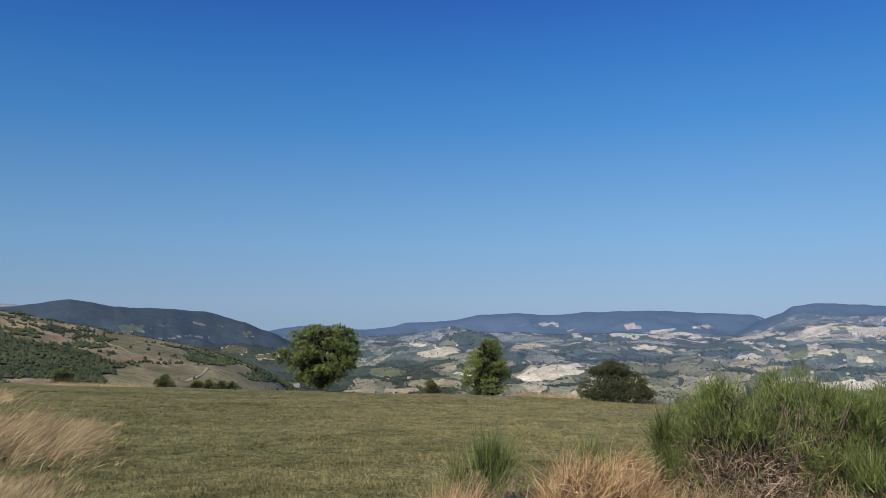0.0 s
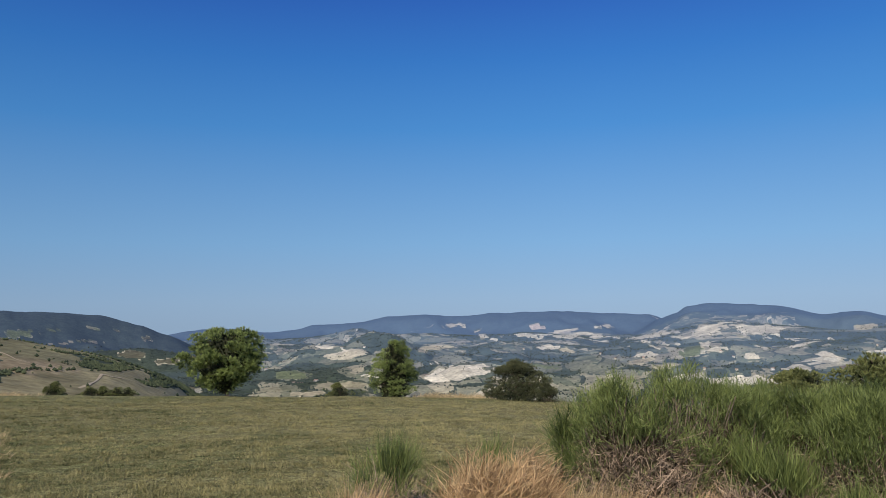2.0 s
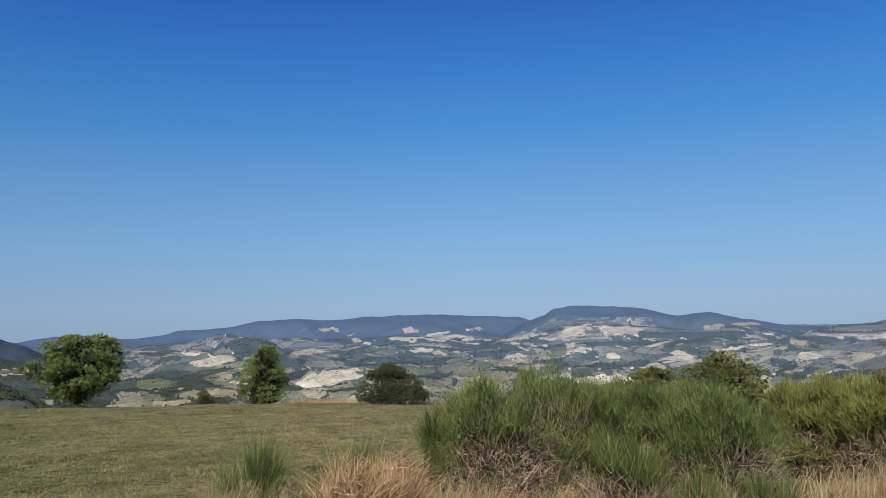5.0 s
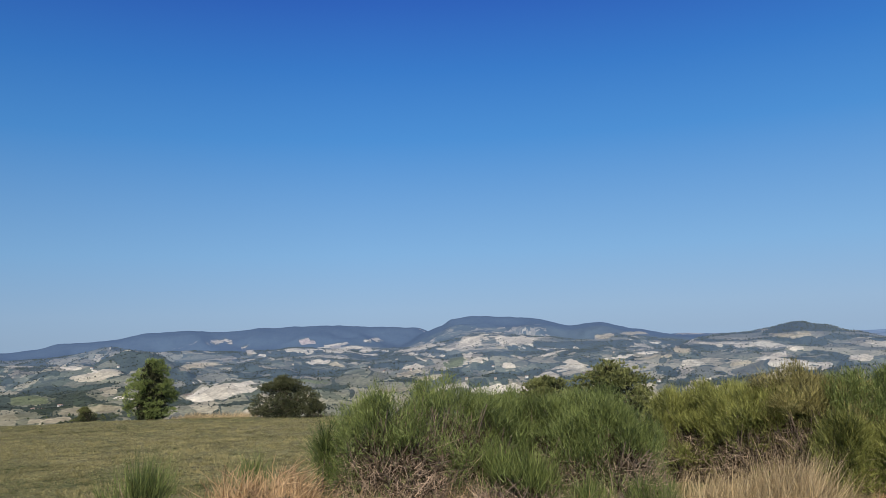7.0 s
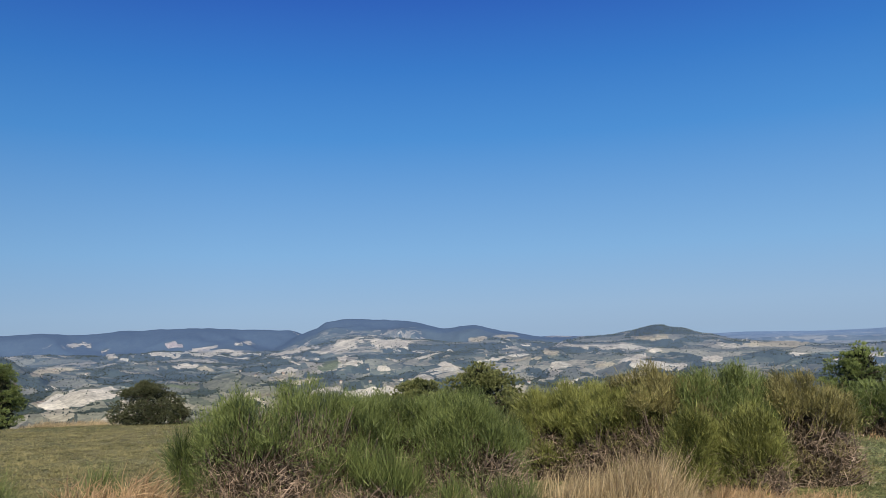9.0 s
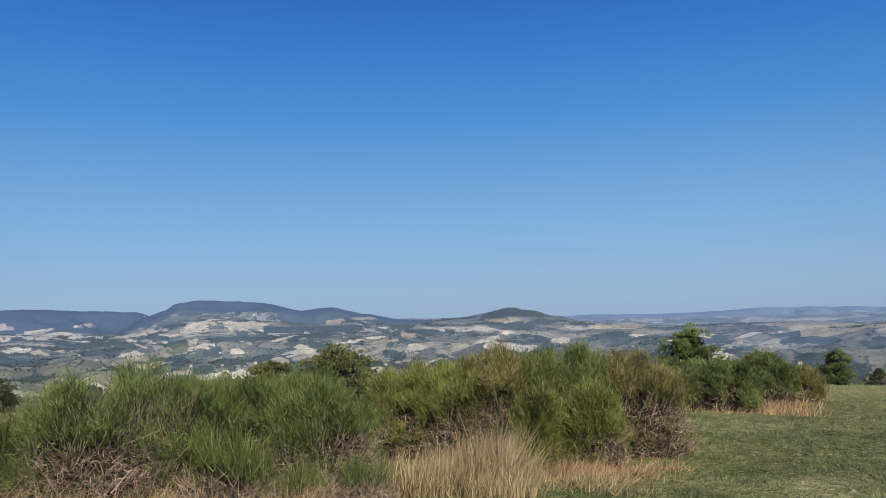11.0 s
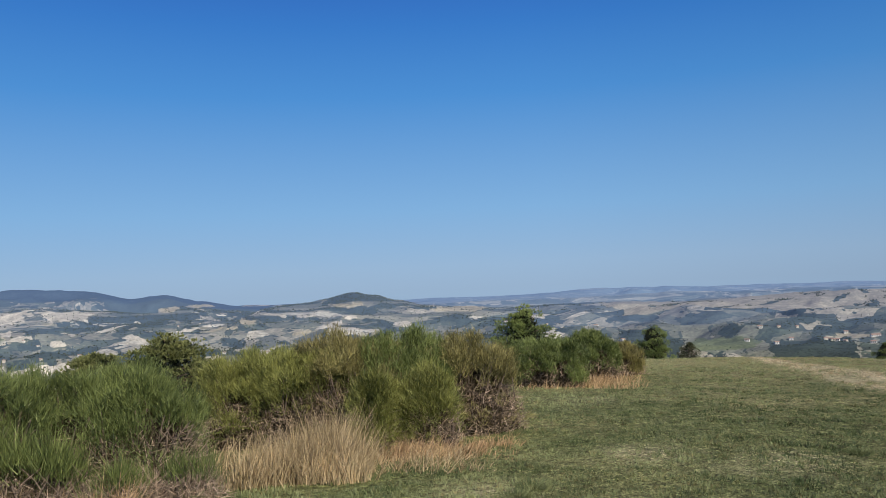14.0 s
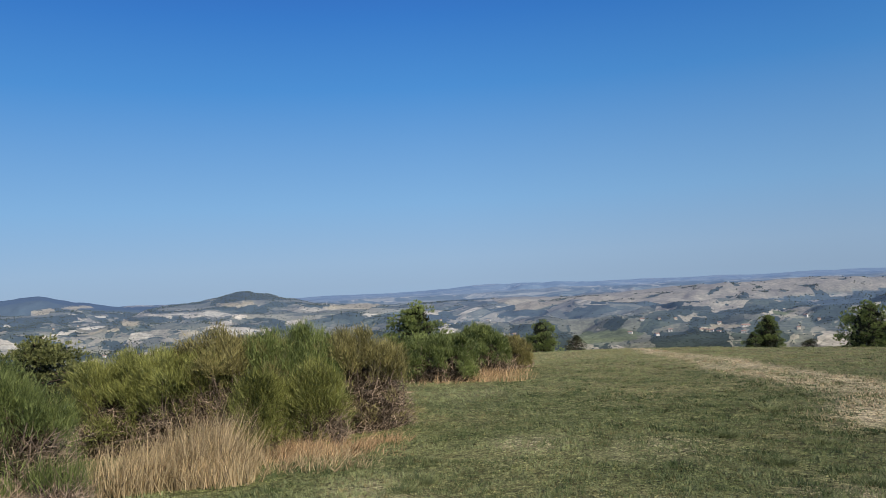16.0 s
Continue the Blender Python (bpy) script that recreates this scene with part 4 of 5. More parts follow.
# ---------------------------------------------------------------- pines and shrubs at the edge of the field
def tree(name, az, d, height, wide, shape, leaf, label, seed, sink=0.0, category="tree", group="trees at the field edge", clumps=119, lean=0.0):
    rng = np.random.default_rng(seed)
    x, y, z = spot(az, d)
    height *= (1.14 if d < 53 and az > 55 else 1.06) if shape == "cone" else 1.0
    ob = thing(name, (x, y, z - sink), label, category, group)
    trunk_top = height * (0.86 if shape == "cone" else 0.6)
    k = 7
    s = np.linspace(0, 1, k)
    line = np.stack([lean * height * s + 0.05 * height * np.sin(3 * s + seed), 0.03 * height * np.sin(4 * s), trunk_top * s], 1)
    v, t, q = tubes([line], [0.032 * height * (1 - 0.8 * s) + 0.012], 8)
    part("trunk", mesh_of("trunk", v, t, q), M_BARK, ob)
    # clumps of the crown on its outline
    low = {"cone": 0.03, "round": 0.1, "bush": 0.04}[shape]
    clumps = int(clumps * 0.72)
    h = low + (1 - low) * rng.beta(*{"cone": (1.1, 1.6), "round": (1.15, 1.0), "bush": (0.95, 0.9)}[shape], clumps)
    u = (h - low) / (1 - low)
    heights, spans = {"cone": ([0, 0.1, 0.3, 0.55, 0.8, 0.93, 1], [0.78, 0.96, 1, 0.84, 0.56, 0.34, 0.1]), "round": ([0, 0.12, 0.3, 0.5, 0.7, 0.9, 1], [0.16, 0.45, 0.9, 1, 0.95, 0.75, 0.4]),
                      "bush": ([0, 0.2, 0.45, 0.7, 0.88, 1], [0.94, 1, 0.92, 0.7, 0.42, 0.12])}[shape]
    span = np.interp(u, heights, spans)
    branches = max(7, clumps // (11 if shape == "round" else 9))
    boughs = rng.uniform(0, 2 * np.pi, branches)
    bough_h = (np.linspace(0.0, 1.0, branches) ** 1.3)[rng.permutation(branches)]
    mine = np.argmin(np.abs(u[:, None] - bough_h[None]) + rng.random((clumps, branches)) * 0.35, 1)
    turn = rng.uniform(0, 2 * np.pi, clumps) if shape != "bush" else boughs[mine] + rng.normal(size=clumps) * 0.8
    clumps_in = np.where(rng.random(clumps) < 0.15, rng.uniform(0.2, 0.65, clumps), rng.uniform(0.76, 1.0, clumps))
    reach = span * 0.5 * wide * clumps_in * (1 + 0.1 * np.sin(2 * turn + seed) + (0.26 if shape == "round" else 0.2) * fbm(3 * np.cos(turn) + seed, 3 * np.sin(turn) + 5 * u, 1.6, seed, 2))
    if shape == "bush":
        h = low + (1 - low) * (0.8 * u + 0.2 * bough_h[mine])
    mid = np.stack([reach * np.cos(turn) + lean * height * h, reach * np.sin(turn), h * height * 0.93], 1)
    limbs, radii = [], []
    for c in mid[:: max(1, clumps // 22)]:
        at = np.clip(c[2] / trunk_top * 0.75, 0.08, 0.97)
        root = np.array([np.interp(at, s, line[:, i]) for i in range(3)])
        ss = np.linspace(0, 1, 5)[:, None]
        way = root + (c - root) * ss
        way[:, 2] += 0.06 * height * np.sin(np.pi * ss[:, 0]) * rng.uniform(-0.4, 1)
        limbs.append(way), radii.append(0.011 * height * (1 - 0.8 * ss[:, 0]) + 0.006)
    for way, rad in zip(limbs, radii):
        v, t, q = tubes([way], [rad], 5)
        part("limb", mesh_of("limb", v, t, q), M_BARK, ob)
    # old needles that fill the inside, their dark colour standing in for the crown's shade
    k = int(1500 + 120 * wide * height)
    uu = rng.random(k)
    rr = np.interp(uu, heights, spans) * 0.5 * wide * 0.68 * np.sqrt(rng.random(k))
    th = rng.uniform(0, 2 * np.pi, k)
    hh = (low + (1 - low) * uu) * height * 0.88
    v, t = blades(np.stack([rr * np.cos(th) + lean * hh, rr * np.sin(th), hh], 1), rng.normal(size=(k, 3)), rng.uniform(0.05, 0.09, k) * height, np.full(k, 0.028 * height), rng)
    part("inner_needles", mesh_of("inner_needles", v, t, smooth_shade=False), M_INNER, ob, "old needles inside the crown, darkened for its shade")
    # each clump is a brush of needles on its upper and outer side
    tufts = 34
    size = {"cone": 0.12, "round": 0.082, "bush": 0.095}[shape] * wide * np.repeat(rng.uniform(0.7, 1.3, clumps), tufts)
    c = np.repeat(mid, tufts, 0)
    off = unit3(rng.normal(size=c.shape) + np.array((0, 0, 0.35))) * (size * rng.uniform(0.3, 1.0, len(c)) ** 0.5)[:, None] * np.array((1, 1, 0.62))
    heart = np.array((0, 0, height * 0.4))
    c = c + off
    out = unit3(unit3(off) * 0.8 + unit3(c - heart) * 0.6 + np.array((0, 0, 0.95 if leaf is M_PINE else 0.15)))
    needles, slim = (15, 0.17) if leaf is M_PINE else (12, 0.24) if leaf is M_DARK else (9, 0.42)
    root = np.repeat(c, needles, 0)
    way = np.repeat(out, needles, 0) + rng.normal(size=root.shape) * 0.36
    n = len(root)
    length = rng.uniform(0.6, 1.2, n) * 0.044 * (wide * height) ** 0.5
    v, t = blades(root, way, length, length * slim, rng)
    tone = np.repeat(np.repeat(rng.normal(0.5, 0.16, clumps), tufts) + rng.normal(0, 0.14, len(c)), needles) + rng.normal(0, 0.1, n)
    part("crown", set_tone(mesh_of("crown", v, t, smooth_shade=False), np.repeat(tone, 3)), leaf, ob)
    return ob


def top_height(az, d, el):
    """Height above the ground of what reaches that elevation."""
    return 1.6 + d * math.tan(radians(el)) - spot(az, d)[2]


tree("pine_tree", -8.9, 58, top_height(-8.9, 58, -0.05), 5.5, "round", M_PINE, "round-crowned green pine with a leaning trunk at the field edge", 2, clumps=240, lean=0.05)
tree("conifer_tree", 3.2, 54, top_height(3.2, 54, -1.1), 2.9, "cone", M_PINE, "dense conical green pine at the field edge", 3, clumps=150)
tree("juniper_bush", 12.2, 47, top_height(12.2, 47, -2.85), 3.9, "bush", M_DARK, "wide dark green juniper bush beside dry grass", 4, category="bush", clumps=170)
tree("juniper_bush", 14.6, 46, top_height(14.6, 46, -4.85), 1.6, "bush", M_DARK, "low dark juniper spreading beside the larger one", 5, category="bush", clumps=60)
tree("pine_shrub", -0.8, 60, top_height(-0.8, 60, -4.15) + 0.5, 2.1, "bush", M_SHRUB, "small round pine shrub below the field edge", 6, 0.5, "bush", clumps=68)
tree("pine_shrub", -26.1, 78, top_height(-26.1, 78, -2.8), 2.9, "bush", M_SHRUB, "low broad pine shrub behind the field edge", 7, 0.0, "bush", clumps=76)
tree("pine_shrub", -19.7, 84, top_height(-19.7, 84, -3.4), 2.7, "bush", M_SHRUB, "small green shrub behind the field edge", 8, 0.0, "bush", clumps=80)
for k, a in enumerate((-17.6, -16.7, -15.9, -15.2)):
    tree("pine_shrub", a, 80, top_height(a, 80, -3.85 - 0.06 * k), 2.4, "bush", M_SHRUB, "low green shrub in a row behind the field edge", 20 + k, 0.0, "bush", clumps=60)
tree("oak_shrub", 31.8, 28, top_height(31.8, 28, -3.55), 2.9, "bush", M_SHRUB, "broad olive green shrub showing over the broom", 9, 0.0, "bush", clumps=130)
tree("oak_shrub", 35.9, 28.5, top_height(35.9, 28.5, -2.5), 3.0, "cone", M_SHRUB, "taller pointed olive green shrub over the broom", 10, 0.0, "bush", clumps=150)
tree("young_pine", 61.2, 33, top_height(61.2, 33, -1.95), 2.7, "cone", M_PINE, "young bright green pine behind the broom", 11, 0.0, clumps=150)
tree("young_pine", 70.1, 49, top_height(70.1, 49, -3.15), 2.3, "cone", M_PINE, "young pine with an egg-shaped crown at the field edge", 12, 0.3, clumps=130)
tree("pine_shrub", 72.5, 51, top_height(72.5, 51, -4.4), 1.6, "bush", M_DARK, "small dark shrub at the field edge", 13, 0.1, "bush", clumps=60)
tree("young_pine", 84.5, 51, top_height(84.3, 51, -4.4), 1.3, "bush", M_PINE, "low rounded young pine beside a taller one", 17, 0.2, clumps=80)
tree("young_pine", 85.5, 52, top_height(85.5, 52, -3.35), 1.7, "cone", M_PINE, "young pine rising over its lower neighbour", 14, 0.3, clumps=120)
tree("dark_shrub", 88.1, 54, top_height(88.1, 54, -5.05), 1.2, "bush", M_DARK, "low rounded dark shrub at the field edge", 15, 0.1, "bush", clumps=60)
tree("young_pine", 91.6, 52, top_height(91.6, 52, -2.6), 3.3, "cone", M_PINE, "bushy green pine reaching the ground at the field edge", 16, 0.5, clumps=150)


# ---------------------------------------------------------------- broom
def broom(az, d, height, wide, deep, seed, label, leaf=M_SHOOT, tufts=230, dead=500, turn=None, name="broom_bush", long=0.105, up=0.75, per=18, bare=0.6):
    rng = np.random.default_rng(seed)
    x, y, z = spot(az, d)
    ob = thing(name, (x, y, z - 0.03), label, "bush", "broom bushes along the field")
    ob.rotation_euler = (0, 0, radians(-az if turn is None else turn))
    # cushions on the crown's outline, each bristling with short shoots
    lobes = max(8, int(tufts * 0.85))
    phi = np.arccos(rng.uniform(0.05, 1.0, lobes) ** 0.9)
    th = np.arange(lobes) * 2.39996 + rng.normal(size=lobes) * 0.3
    face = np.stack([np.sin(phi) * np.cos(th), np.sin(phi) * np.sin(th), np.cos(phi)], 1)
    face = face / (np.abs(face) ** 2.8).sum(1, keepdims=True) ** (1 / 2.8)
    fat = rng.uniform(0.07, 0.14, lobes) * min(1.0, wide / 1.1) * (1 if d < 15 else 1.25)
    inset = fat[:, None] + 0.45 * long
    heart = face * np.maximum(np.array((wide / 2, deep / 2, height)) - inset, 0.03) * (rng.uniform(0.84, 1.05, lobes) + 0.12 * fbm(face[:, 0] * wide + seed, face[:, 1] * deep + face[:, 2], 0.6, seed, 2))[:, None]
    heart[:, 2] = np.maximum(heart[:, 2], 0.16 * height)
    per_lobe = 14
    who = np.repeat(np.arange(lobes), per_lobe)
    tufts = len(who)
    out = unit3(rng.normal(size=(tufts, 3)) * 0.8 + unit3(face[who]) * 1.0 + np.array((0, 0, 0.45)))
    node = heart[who] + out * (fat[who] * rng.uniform(0.45, 1.0, tufts))[:, None]
    # woody stems from the stool to the tufts
    lines, radii = [], []
    for c in heart:
        s = np.linspace(0, 1, 5)[:, None]
        root = np.array((c[0] * 0.35, c[1] * 0.35, 0.0)) + rng.normal(size=3) * np.array((0.06, 0.06, 0))
        way = root + (c - root) * s + np.sin(np.pi * s) * rng.normal(size=3) * 0.09
        lines.append(way), radii.append(np.linspace(0.015, 0.005, 5))
    v, t, q = tubes(lines, radii, 4)
    part("stem_wood", mesh_of("stem_wood", v, t, q), M_STEM, ob, "brown woody stems")
    # rush-like shoots in tufts; fewer low down, where the brown wood shows
    low = np.clip(node[:, 2] / (0.8 * height), 0, 1)
    bald = fbm(node[:, 0] + seed, node[:, 1] + node[:, 2], 0.7, seed + 5, 2)
    kept = rng.random(tufts) < 0.06 + 0.94 * smooth((low - bare + 0.4 * bald) * 2.2 + 0.2)
    c, o = np.repeat(node[kept], per, 0), np.repeat(out[kept], per, 0)
    n = len(c)
    root = c + rng.normal(size=(n, 3)) * 0.05
    way = unit3(o * 0.9 + np.array((0, 0, 0.7 * up)) + rng.normal(size=(n, 3)) * 0.4)
    length = long * rng.uniform(0.5, 1.15, n)
    v, t = blades(root, way, length, rng.uniform(0.005, 0.0085, n) * max(1.0, d / 8.5), rng)
    tone = np.repeat((rng.normal(0.46, 0.08, lobes)[who] + rng.normal(0, 0.13, tufts))[kept], per) + rng.normal(0, 0.2, n)
    part("green_crown", set_tone(mesh_of("green_crown", v, t, smooth_shade=False), np.repeat(tone, 3)), leaf, ob, "thin green rush-like shoots")
    # withered shoots that fill the inside, coloured dark to imitate shade in the hollows
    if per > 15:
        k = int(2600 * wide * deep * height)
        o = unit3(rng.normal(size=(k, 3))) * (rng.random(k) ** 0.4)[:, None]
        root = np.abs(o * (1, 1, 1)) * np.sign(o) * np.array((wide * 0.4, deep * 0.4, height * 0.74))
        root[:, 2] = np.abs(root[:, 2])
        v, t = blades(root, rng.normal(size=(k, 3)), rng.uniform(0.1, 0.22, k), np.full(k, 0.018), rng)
        part("shaded_withered_growth", mesh_of("shaded_withered_growth", v, t, smooth_shade=False), M_WITHER, ob, "withered shoots inside the bush, darkened for its shade")
    # dead wood inside and low on the sides
    dead = int(dead * 9)
    ph = np.arccos(rng.uniform(0.0, 0.75, dead))
    th = rng.uniform(0, 2 * np.pi, dead)
    o = np.stack([np.sin(ph) * np.cos(th), np.sin(ph) * np.sin(th), np.cos(ph)], 1)
    root = o * np.array((wide / 2, deep / 2, height * 0.8)) * rng.uniform(0.5, 0.95, dead)[:, None]
    root[:, 2] += 0.02
    way = o * 0.35 + rng.normal(size=(dead, 3)) * 0.7 + np.array((0, 0, 0.1))
    few = dead // 8
    v, t = blades(root[few:], way[few:], rng.uniform(0.06, 0.2, dead - few), rng.uniform(0.004, 0.008, dead - few) * max(1.0, d / 10), rng)
    length = rng.uniform(0.12, 0.34, few)
    v2, t2 = spikes(root[:few], way[:few], length, rng.uniform(0.004, 0.009, few) * max(1.0, d / 10), rng.normal(size=(few, 3)) * 0.35 * length[:, None], rng, 2)
    v, t = np.concatenate([v, v2]), np.concatenate([t, t2 + len(v)])
    part("dead_wood", mesh_of("dead_wood", v, t, smooth_shade=False), M_TWIG, ob, "tangled grey-brown dead twigs")
    return ob


GREEN = "dense green broom bush with brown twigs showing beneath"
broom(20.6, 8.1, top_height(19.6, 8.0, -3.8), 1.75, 1.7, 31, GREEN, tufts=330, dead=1300, bare=0.72)
broom(25.0, 8.4, top_height(25.3, 8.5, -4.0), 2.0, 1.7, 32, GREEN, tufts=330, dead=1100, bare=0.75)
broom(30.4, 8.7, top_height(31, 8.8, -4.45), 2.1, 1.7, 33, GREEN, tufts=330, dead=800)
broom(35.6, 8.3, top_height(35.6, 8.3, -5.0), 1.45, 1.6, 34, GREEN, tufts=260, dead=600)
broom(29.5, 7.7, top_height(29.5, 7.7, -8.6), 1.3, 0.5, 44, "low open broom growth before the taller bush", tufts=26, dead=160, long=0.3, up=1.4, bare=0.3, per=8)
for k, a in enumerate((34.5, 38.4)):
    broom(a, 7.5, top_height(a, 7.5, -10.4), 0.8, 0.5, 144 + k, "low open broom growth before the taller bush", tufts=18, dead=160, long=0.26, up=1.4, bare=0.3, per=8)
LIME = "bright yellow-green broom bush with dead twigs beneath"
OLIVE = "olive green broom bush with dark dead wood inside"
broom(43.2, 11.4, top_height(43.2, 11.4, -4.35) + 0.02, 2.1, 1.8, 35, LIME, M_SHOOT_LIME, bare=0.4, tufts=300, dead=700)
broom(46.4, 10.9, top_height(46.4, 10.9, -4.25) + 0.02, 1.6, 1.5, 47, LIME, M_SHOOT_LIME, bare=0.45, tufts=300, dead=600)
broom(49.6, 10.9, top_height(49.6, 10.9, -3.2) + 0.02, 1.7, 1.8, 36, OLIVE, M_SHOOT_OLIVE, bare=0.6, tufts=320, dead=1000)
broom(53.2, 11.0, top_height(53.2, 11.0, -3.55) + 0.02, 1.7, 1.8, 37, OLIVE, M_SHOOT, bare=0.6, tufts=300, dead=1000)
broom(57.2, 11.3, top_height(57.2, 11.3, -3.8) + 0.02, 1.95, 1.7, 38, OLIVE, M_SHOOT_OLIVE, bare=0.6, tufts=260, dead=700)
broom(55.0, 9.9, top_height(55.0, 9.9, -6.0), 0.9, 0.8, 48, "low lime green broom cushion before the olive one", M_SHOOT_LIME, bare=0.4, tufts=120, dead=200)
broom(51.0, 9.8, top_height(51.0, 9.8, -6.2), 0.8, 0.7, 49, "low lime green broom cushion before the olive one", M_SHOOT_LIME, bare=0.4, tufts=110, dead=250)
broom(63.0, 19.5, top_height(63.0, 19.5, -4.0) + 0.02, 2.2, 1.9, 39, OLIVE, M_SHOOT, bare=0.55, tufts=220, dead=300)
broom(65.8, 22.5, top_height(65.8, 22.5, -3.7) + 0.02, 2.0, 1.9, 40, OLIVE, M_SHOOT, bare=0.55, tufts=200, dead=300)
broom(68.0, 24.5, top_height(68.0, 24.5, -4.5) + 0.02, 1.6, 1.7, 41, OLIVE, M_SHOOT_OLIVE, bare=0.55, tufts=160, dead=250)
broom(3.0, 7.9, top_height(3, 7.9, -8.0), 1.15, 0.8, 42, "young open broom plant with upright green shoots", tufts=13, dead=60, name="young_broom", per=7, bare=0.3, long=0.42, up=1.5)
broom(15.6, 7.9, top_height(15.6, 7.9, -6.2), 0.4, 0.4, 46, "small green broom plant beside the large bush", tufts=14, dead=20, name="young_broom", per=7, bare=0.3, long=0.28, up=0.9)
broom(10.4, 8.0, top_height(10.4, 8.0, -7.9) - 0.1, 0.5, 0.5, 43, "small green broom plant among dry grass", tufts=18, dead=16, name="young_broom", per=7, bare=0.3, long=0.34, up=1.4)


# ---------------------------------------------------------------- dry grass
def straw(name, az0, az1, d0, d1, count, tall, material, label, seed, lean=(0.12, 0.0), clump=0.5, width=0.009, profile=None, tangle=0.34, mound=False):
    rng = np.random.default_rng(seed)
    az, d = rng.uniform(az0, az1, count * 3), np.sqrt(rng.uniform(d0 * d0, d1 * d1, count * 3))
    x, y = d * np.sin(np.radians(az)), d * np.cos(np.radians(az))
    edge = np.minimum(np.minimum(az - az0, az1 - az) / (az1 - az0), np.minimum(d - d0, d1 - d) / (d1 - d0))
    w = fbm(x, y, 0.45, seed, 3) * clump + 0.5 + np.minimum(edge * 4, 1) * 0.8 - 0.7
    keep = rng.random(len(w)) < np.clip(w, 0.02, 1)
    x, y, d, az, w = (v[keep][:count] for v in (x, y, d, az, w))
    n = len(x)
    z = terrain(az, d)
    right = np.stack([np.cos(np.radians(az)), -np.sin(np.radians(az)), 0 * az], 1)
    away = np.stack([np.sin(np.radians(az)), np.cos(np.radians(az)), 0 * az], 1)
    length = (tall if profile is None else np.interp(az, *profile)) * rng.uniform(0.35, 1.1, n) * (0.6 + 0.5 * np.clip(w, 0, 1))
    way = np.array((0, 0, 1.0)) + rng.normal(size=(n, 3)) * tangle + right * lean[0] + away * lean[1]
    if mound:   # a matted tussock: most stalks spring from the mat, not from the soil
        crown = length.copy()
        length = np.minimum(crown, rng.uniform(0.2, 0.42, n))
        z = z + np.maximum(crown - 0.8 * length, 0) * rng.uniform(0.0, 1.0, n) ** 0.7
    bend = (rng.normal(size=(n, 3)) * 0.22 + right * lean[0] * 1.2 + np.array((0, 0, -0.14))) * length[:, None]
    v, t = spikes(np.stack([x, y, z - 0.02], 1), way, length, width * rng.uniform(0.6, 1.3, n), bend, rng, 2)
    ob = part(name, mesh_of(name, v, t, smooth_shade=False), material)
    return tagged(ob, label, "dry grass", kind="stuff")


straw("dry_grass", -46, -22.0, 11.6, 19.0, 17000, 1.0, M_STRAW, "tall bleached dry grass leaning in the wind", 51, (0.38, 0.0), profile=([-46, -29.6, -26.5, -24, -22.0], [1.0, 0.72, 0.58, 0.36, 0.16]), tangle=0.42, mound=True, width=0.009)
straw("dry_grass", -40, -24.5, 6.2, 11.8, 4200, 0.26, M_STRAW, "thin dry grass at the edge of the mown field", 52, (0.3, 0.0))
straw("dry_grass", -40, -27.2, 22, 42, 2600, 0.5, M_STRAW, "pale dry grass standing on the far part of the field", 64, (0.4, 0.0), width=0.02)
straw("dry_grass", -28, -20, 60, 72, 1100, 0.4, M_STRAW, "sparse pale grass along the brow of the field", 65, (0.3, 0.0), width=0.025)
straw("rusty_grass", 6.8, 15.5, 6.4, 7.9, 7500, 0.8, M_RUST, "rusty orange dry grass tuft before the broom", 53, tangle=0.75, mound=True)
straw("rusty_grass", -1.5, 2.5, 6.4, 7.6, 1300, 0.5, M_RUST, "thin rusty dry grass by the young broom", 54)
straw("dry_grass", 14.5, 21, 6.8, 7.8, 1700, 0.5, M_STRAW, "bleached stalks leaning out of the broom", 66, tangle=0.4, clump=0.9)
straw("dry_grass", 14, 35, 6.2, 7.6, 4600, 0.42, M_RUST, "matted brown dry grass under the broom", 55, clump=0.9)
straw("dry_grass", 40.2, 52, 7.7, 9.4, 7000, 0.58, M_STRAW, "tall pale dry grass in front of the broom", 56, (0.06, 0.0), tangle=0.2)
straw("dry_grass", 50, 61.5, 8.6, 9.9, 2400, 0.26, M_RUST, "low rusty dry grass at the foot of the broom", 57, tangle=0.5)
straw("dry_grass", 48, 60, 7.9, 9.5, 900, 0.22, M_STRAW, "thin pale dry grass spreading onto the lawn", 63, tangle=0.5)
straw("dry_grass", 20, 33, 5.6, 7.0, 1100, 0.42, M_RUST, "loose dry grass stalks at the edge of the field", 58)
straw("dry_grass", 60.5, 70, 18.0, 23.0, 1700, 0.34, M_RUST, "sparse rusty dry grass at the foot of the far broom", 59, width=0.013)
straw("dry_grass", 4.5, 11, 50, 54, 1300, 0.5, M_STRAW, "pale dry grass along the brow of the field", 60, width=0.02)


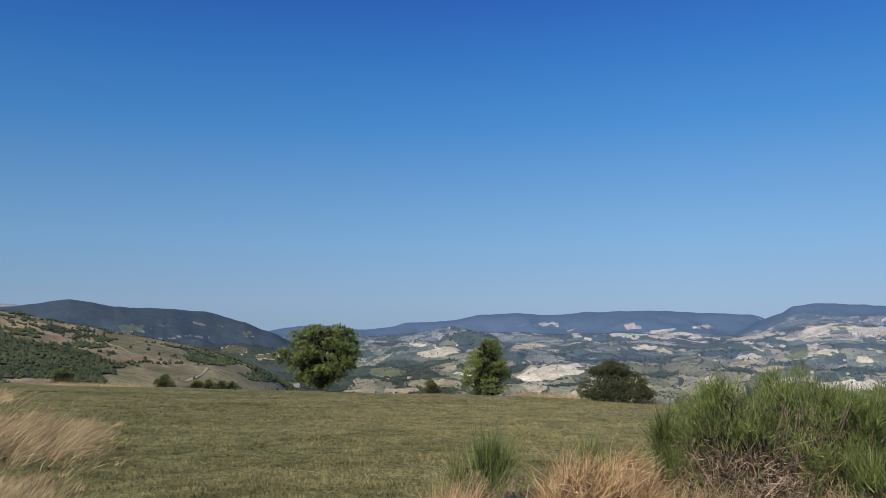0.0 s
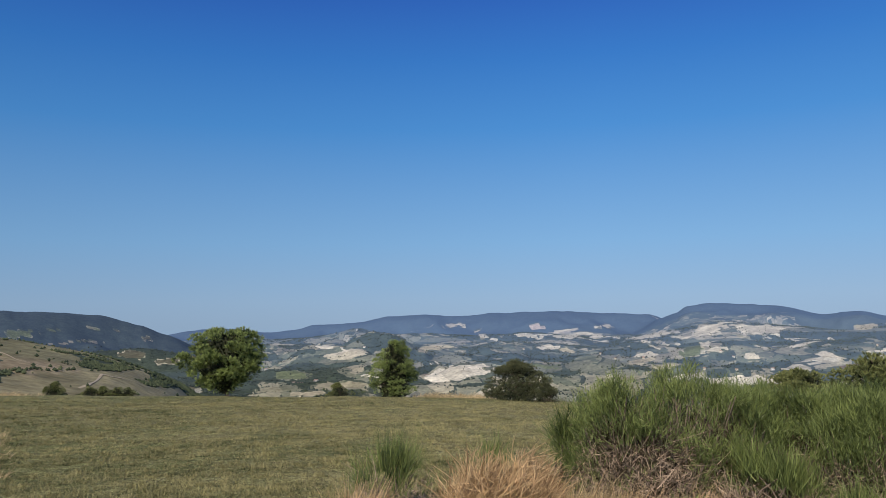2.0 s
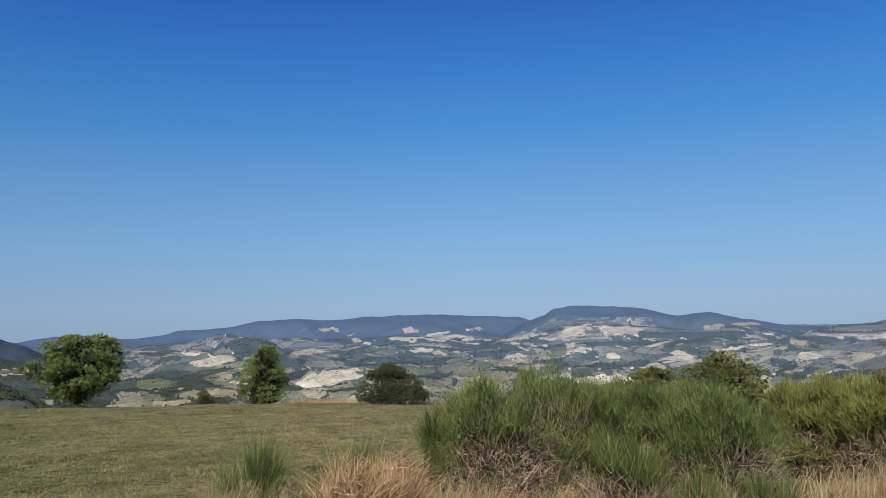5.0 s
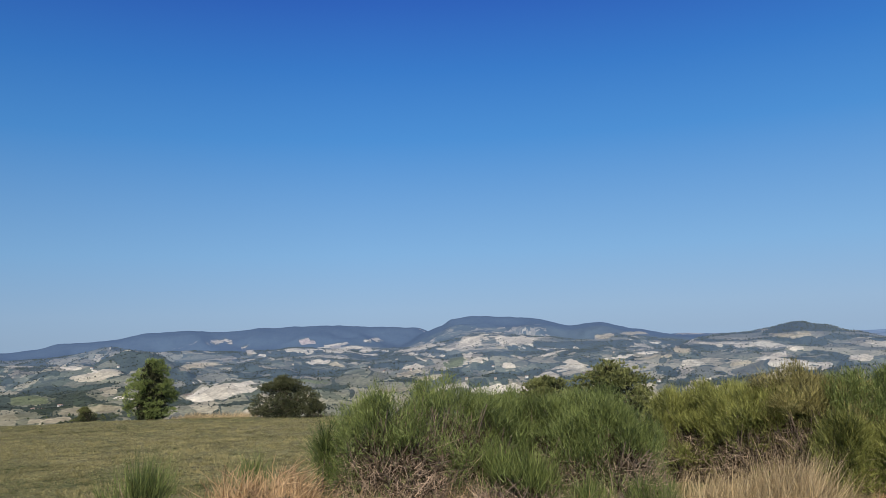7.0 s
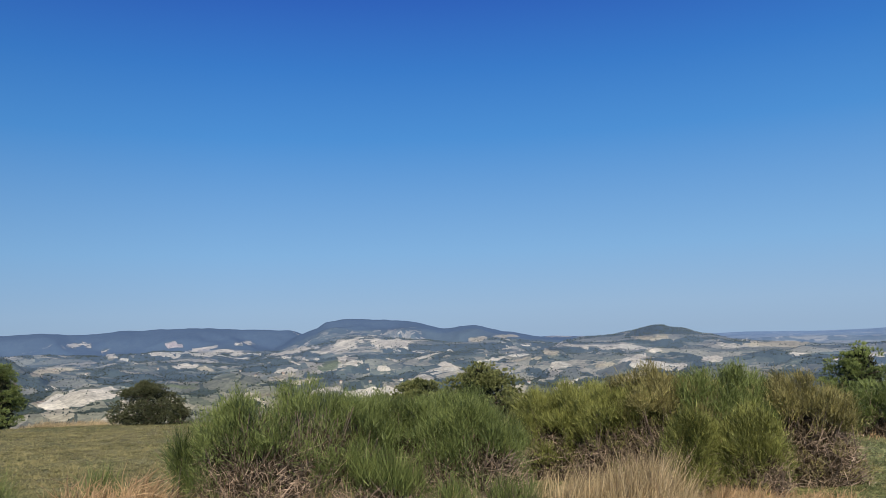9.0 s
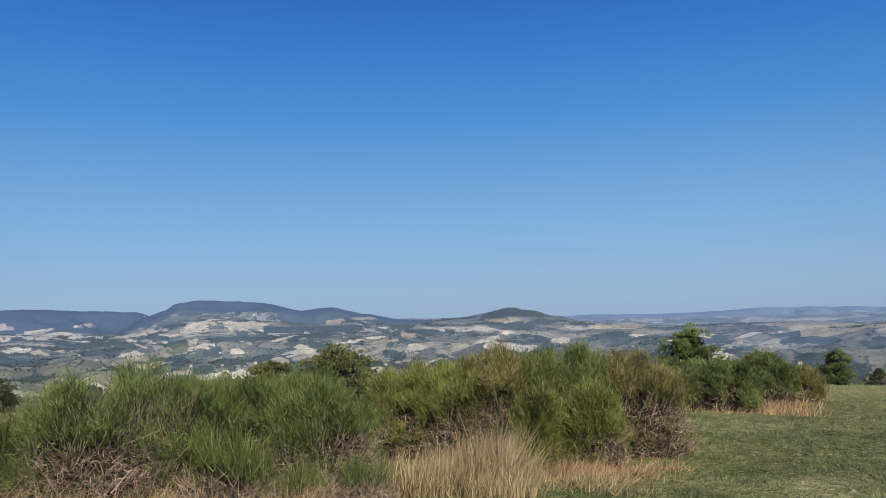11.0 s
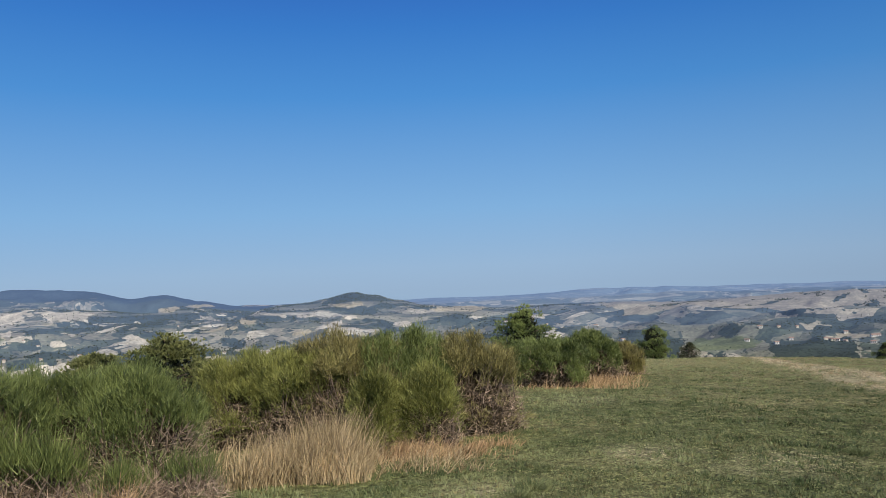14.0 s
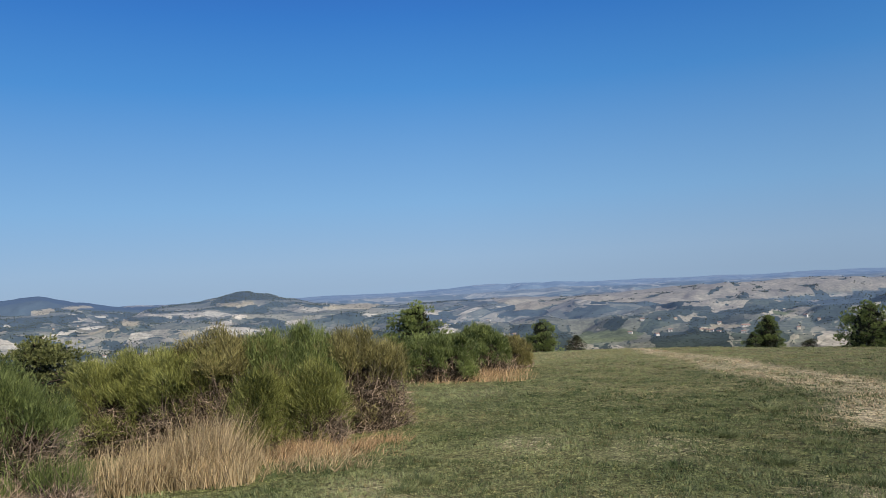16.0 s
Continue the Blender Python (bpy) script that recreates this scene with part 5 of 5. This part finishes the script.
# ---------------------------------------------------------------- mown grass
def lawn(name, az0, az1, count, material, label, seed, worn=False, tall=1.0):
    """Flat single blades; worn: the bleached ones along the track instead of the green ones beside it."""
    rng = np.random.default_rng(seed)
    each = 11
    taz, td = rng.uniform(az0, az1, count // each), 5.0 * (56 / 5.0) ** (rng.random(count // each) ** 1.3)
    td = td * rng.uniform(0.72, 1.04, len(td))
    spread = np.repeat(0.034 * (td / 8) ** 0.6 * rng.uniform(0.5, 1.5, count // each), each)
    lush = np.repeat(rng.uniform(0.6, 1.5, count // each), each)
    x = np.repeat(td * np.sin(np.radians(taz)), each) + rng.normal(size=len(spread)) * spread
    y = np.repeat(td * np.cos(np.radians(taz)), each) + rng.normal(size=len(spread)) * spread
    az, d = np.degrees(np.arctan2(x, y)), np.hypot(x, y)
    count = len(x)
    hidden = (az > 17) & (az < 40) & (d > 7.2) | (az >= 40) & (az < 60) & (d > 9.8) | (d > np.interp(az, BROW_AZ, BROW_D) + 1)
    on = track_at(az, d, x, y) * 0.9 > rng.random(count)
    keep = ~hidden & (on if worn else ~on)
    az, d, x, y, lush = az[keep], d[keep], x[keep], y[keep], lush[keep]
    n = len(x)
    tuft = fbm(x, y, 0.35, 78, 3)
    length = tall * (0.016 + 0.024 * rng.random(n)) * lush * np.clip(1 + 0.7 * tuft, 0.35, 1.8) * (d / 8) ** 0.25
    way = np.array((0, 0, 0.8)) + rng.normal(size=(n, 3)) * np.array((0.6, 0.6, 0.4))
    way[:, 2] = np.abs(way[:, 2]) + 0.08
    root = np.stack([x, y, terrain(az, d) - 0.003], 1)
    turn = rng.uniform(0, np.pi, n)
    side = np.stack([np.cos(turn), np.sin(turn), 0 * turn], 1) * (0.0065 * (d / 8) ** 0.6 * rng.uniform(0.6, 1.4, n))[:, None]
    v = np.stack([root - side, root + side, root + unit3(way) * length[:, None]], 1).reshape(-1, 3)
    tone = (lush - 0.6) * 0.7 - 0.06 + 0.24 * fbm(x, y, 0.8, 88, 3) + 0.16 * fbm(x, y, 4.0, 89, 2) + rng.normal(0, 0.12, n) + np.interp(az, [-34, 5, 15, 35, 60, 90], [-0.08, 0.12, 0.16, 0.1, 0.05, -0.3]) + 0.5 * spots_at(x, y) + 0.45 * smooth((d - 12) / 22) * smooth((az - 30) / 20)
    ob = part(name, set_tone(mesh_of(name, v, np.arange(3 * n).reshape(-1, 3), smooth_shade=False), np.repeat(tone, 3)), material)
    tagged(ob, label, "grass", kind="stuff")


lawn("mown_grass", -34, 20, 430000, M_LAWN_DRY, "short mown grass bleached to straw in patches", 77)
lawn("mown_grass", 20, 98, 430000, M_LAWN, "short mown green grass with straw-coloured patches", 79, tall=0.95)
lawn("mown_grass", 20, 98, 60000, M_LAWN_DRY, "bleached cut blades lying between the green grass", 82, tall=1.0)
lawn("worn_grass", 72, 98, 150000, M_STRAW, "bleached trodden grass along the sandy track", 80, True)


# ---------------------------------------------------------------- tufts and weeds in the lawn
def weed(name, az, d, tall, wide, count, material, label, seed, mean=0.3):
    """A small tuft of fine arching blades."""
    rng = np.random.default_rng(seed)
    x, y, z = spot(az, d)
    ob = thing(name, (x, y, z - 0.005), label, "weed", "weeds in the lawn")
    for kind, lean in (("inner_leaves", 0.3), ("outer_leaves", 0.7)):
        n = count // 2
        turn = rng.uniform(0, 2 * np.pi, n)
        flat = np.stack([np.cos(turn), np.sin(turn), 0 * turn], 1)
        root = flat * (0.5 * wide * np.sqrt(rng.random(n)))[:, None]
        length = tall * rng.uniform(0.35, 1.15, n)
        way = flat * lean + rng.normal(size=(n, 3)) * 0.3 + np.array((0, 0, 0.9))
        v, t = spikes(root, way, length, rng.uniform(0.004, 0.007, n), (flat * 0.25 - np.array((0, 0, 0.15))) * length[:, None], rng, 2)
        tone = np.repeat(rng.normal(mean, 0.15, n), 7)
        part(kind, set_tone(mesh_of(kind, v, t, smooth_shade=False), tone), material, ob)


for k, (a, d) in enumerate(((61.6, 7.0), (88.6, 9.8), (86.4, 8.4), (91.6, 7.7), (83.2, 10.0), (62.5, 7.3))):
    weed("weed", a, d, 0.09 + 0.02 * (k % 3), 0.24 + 0.06 * (k % 2), 260, M_LAWN, "dark green weed tuft rising from the mown lawn", 400 + k)
weed("grass_tuft", 85.6, 12.5, 0.22, 0.3, 120, M_LAWN, "bleached tall grass tuft standing in the mown lawn", 410, 0.95)
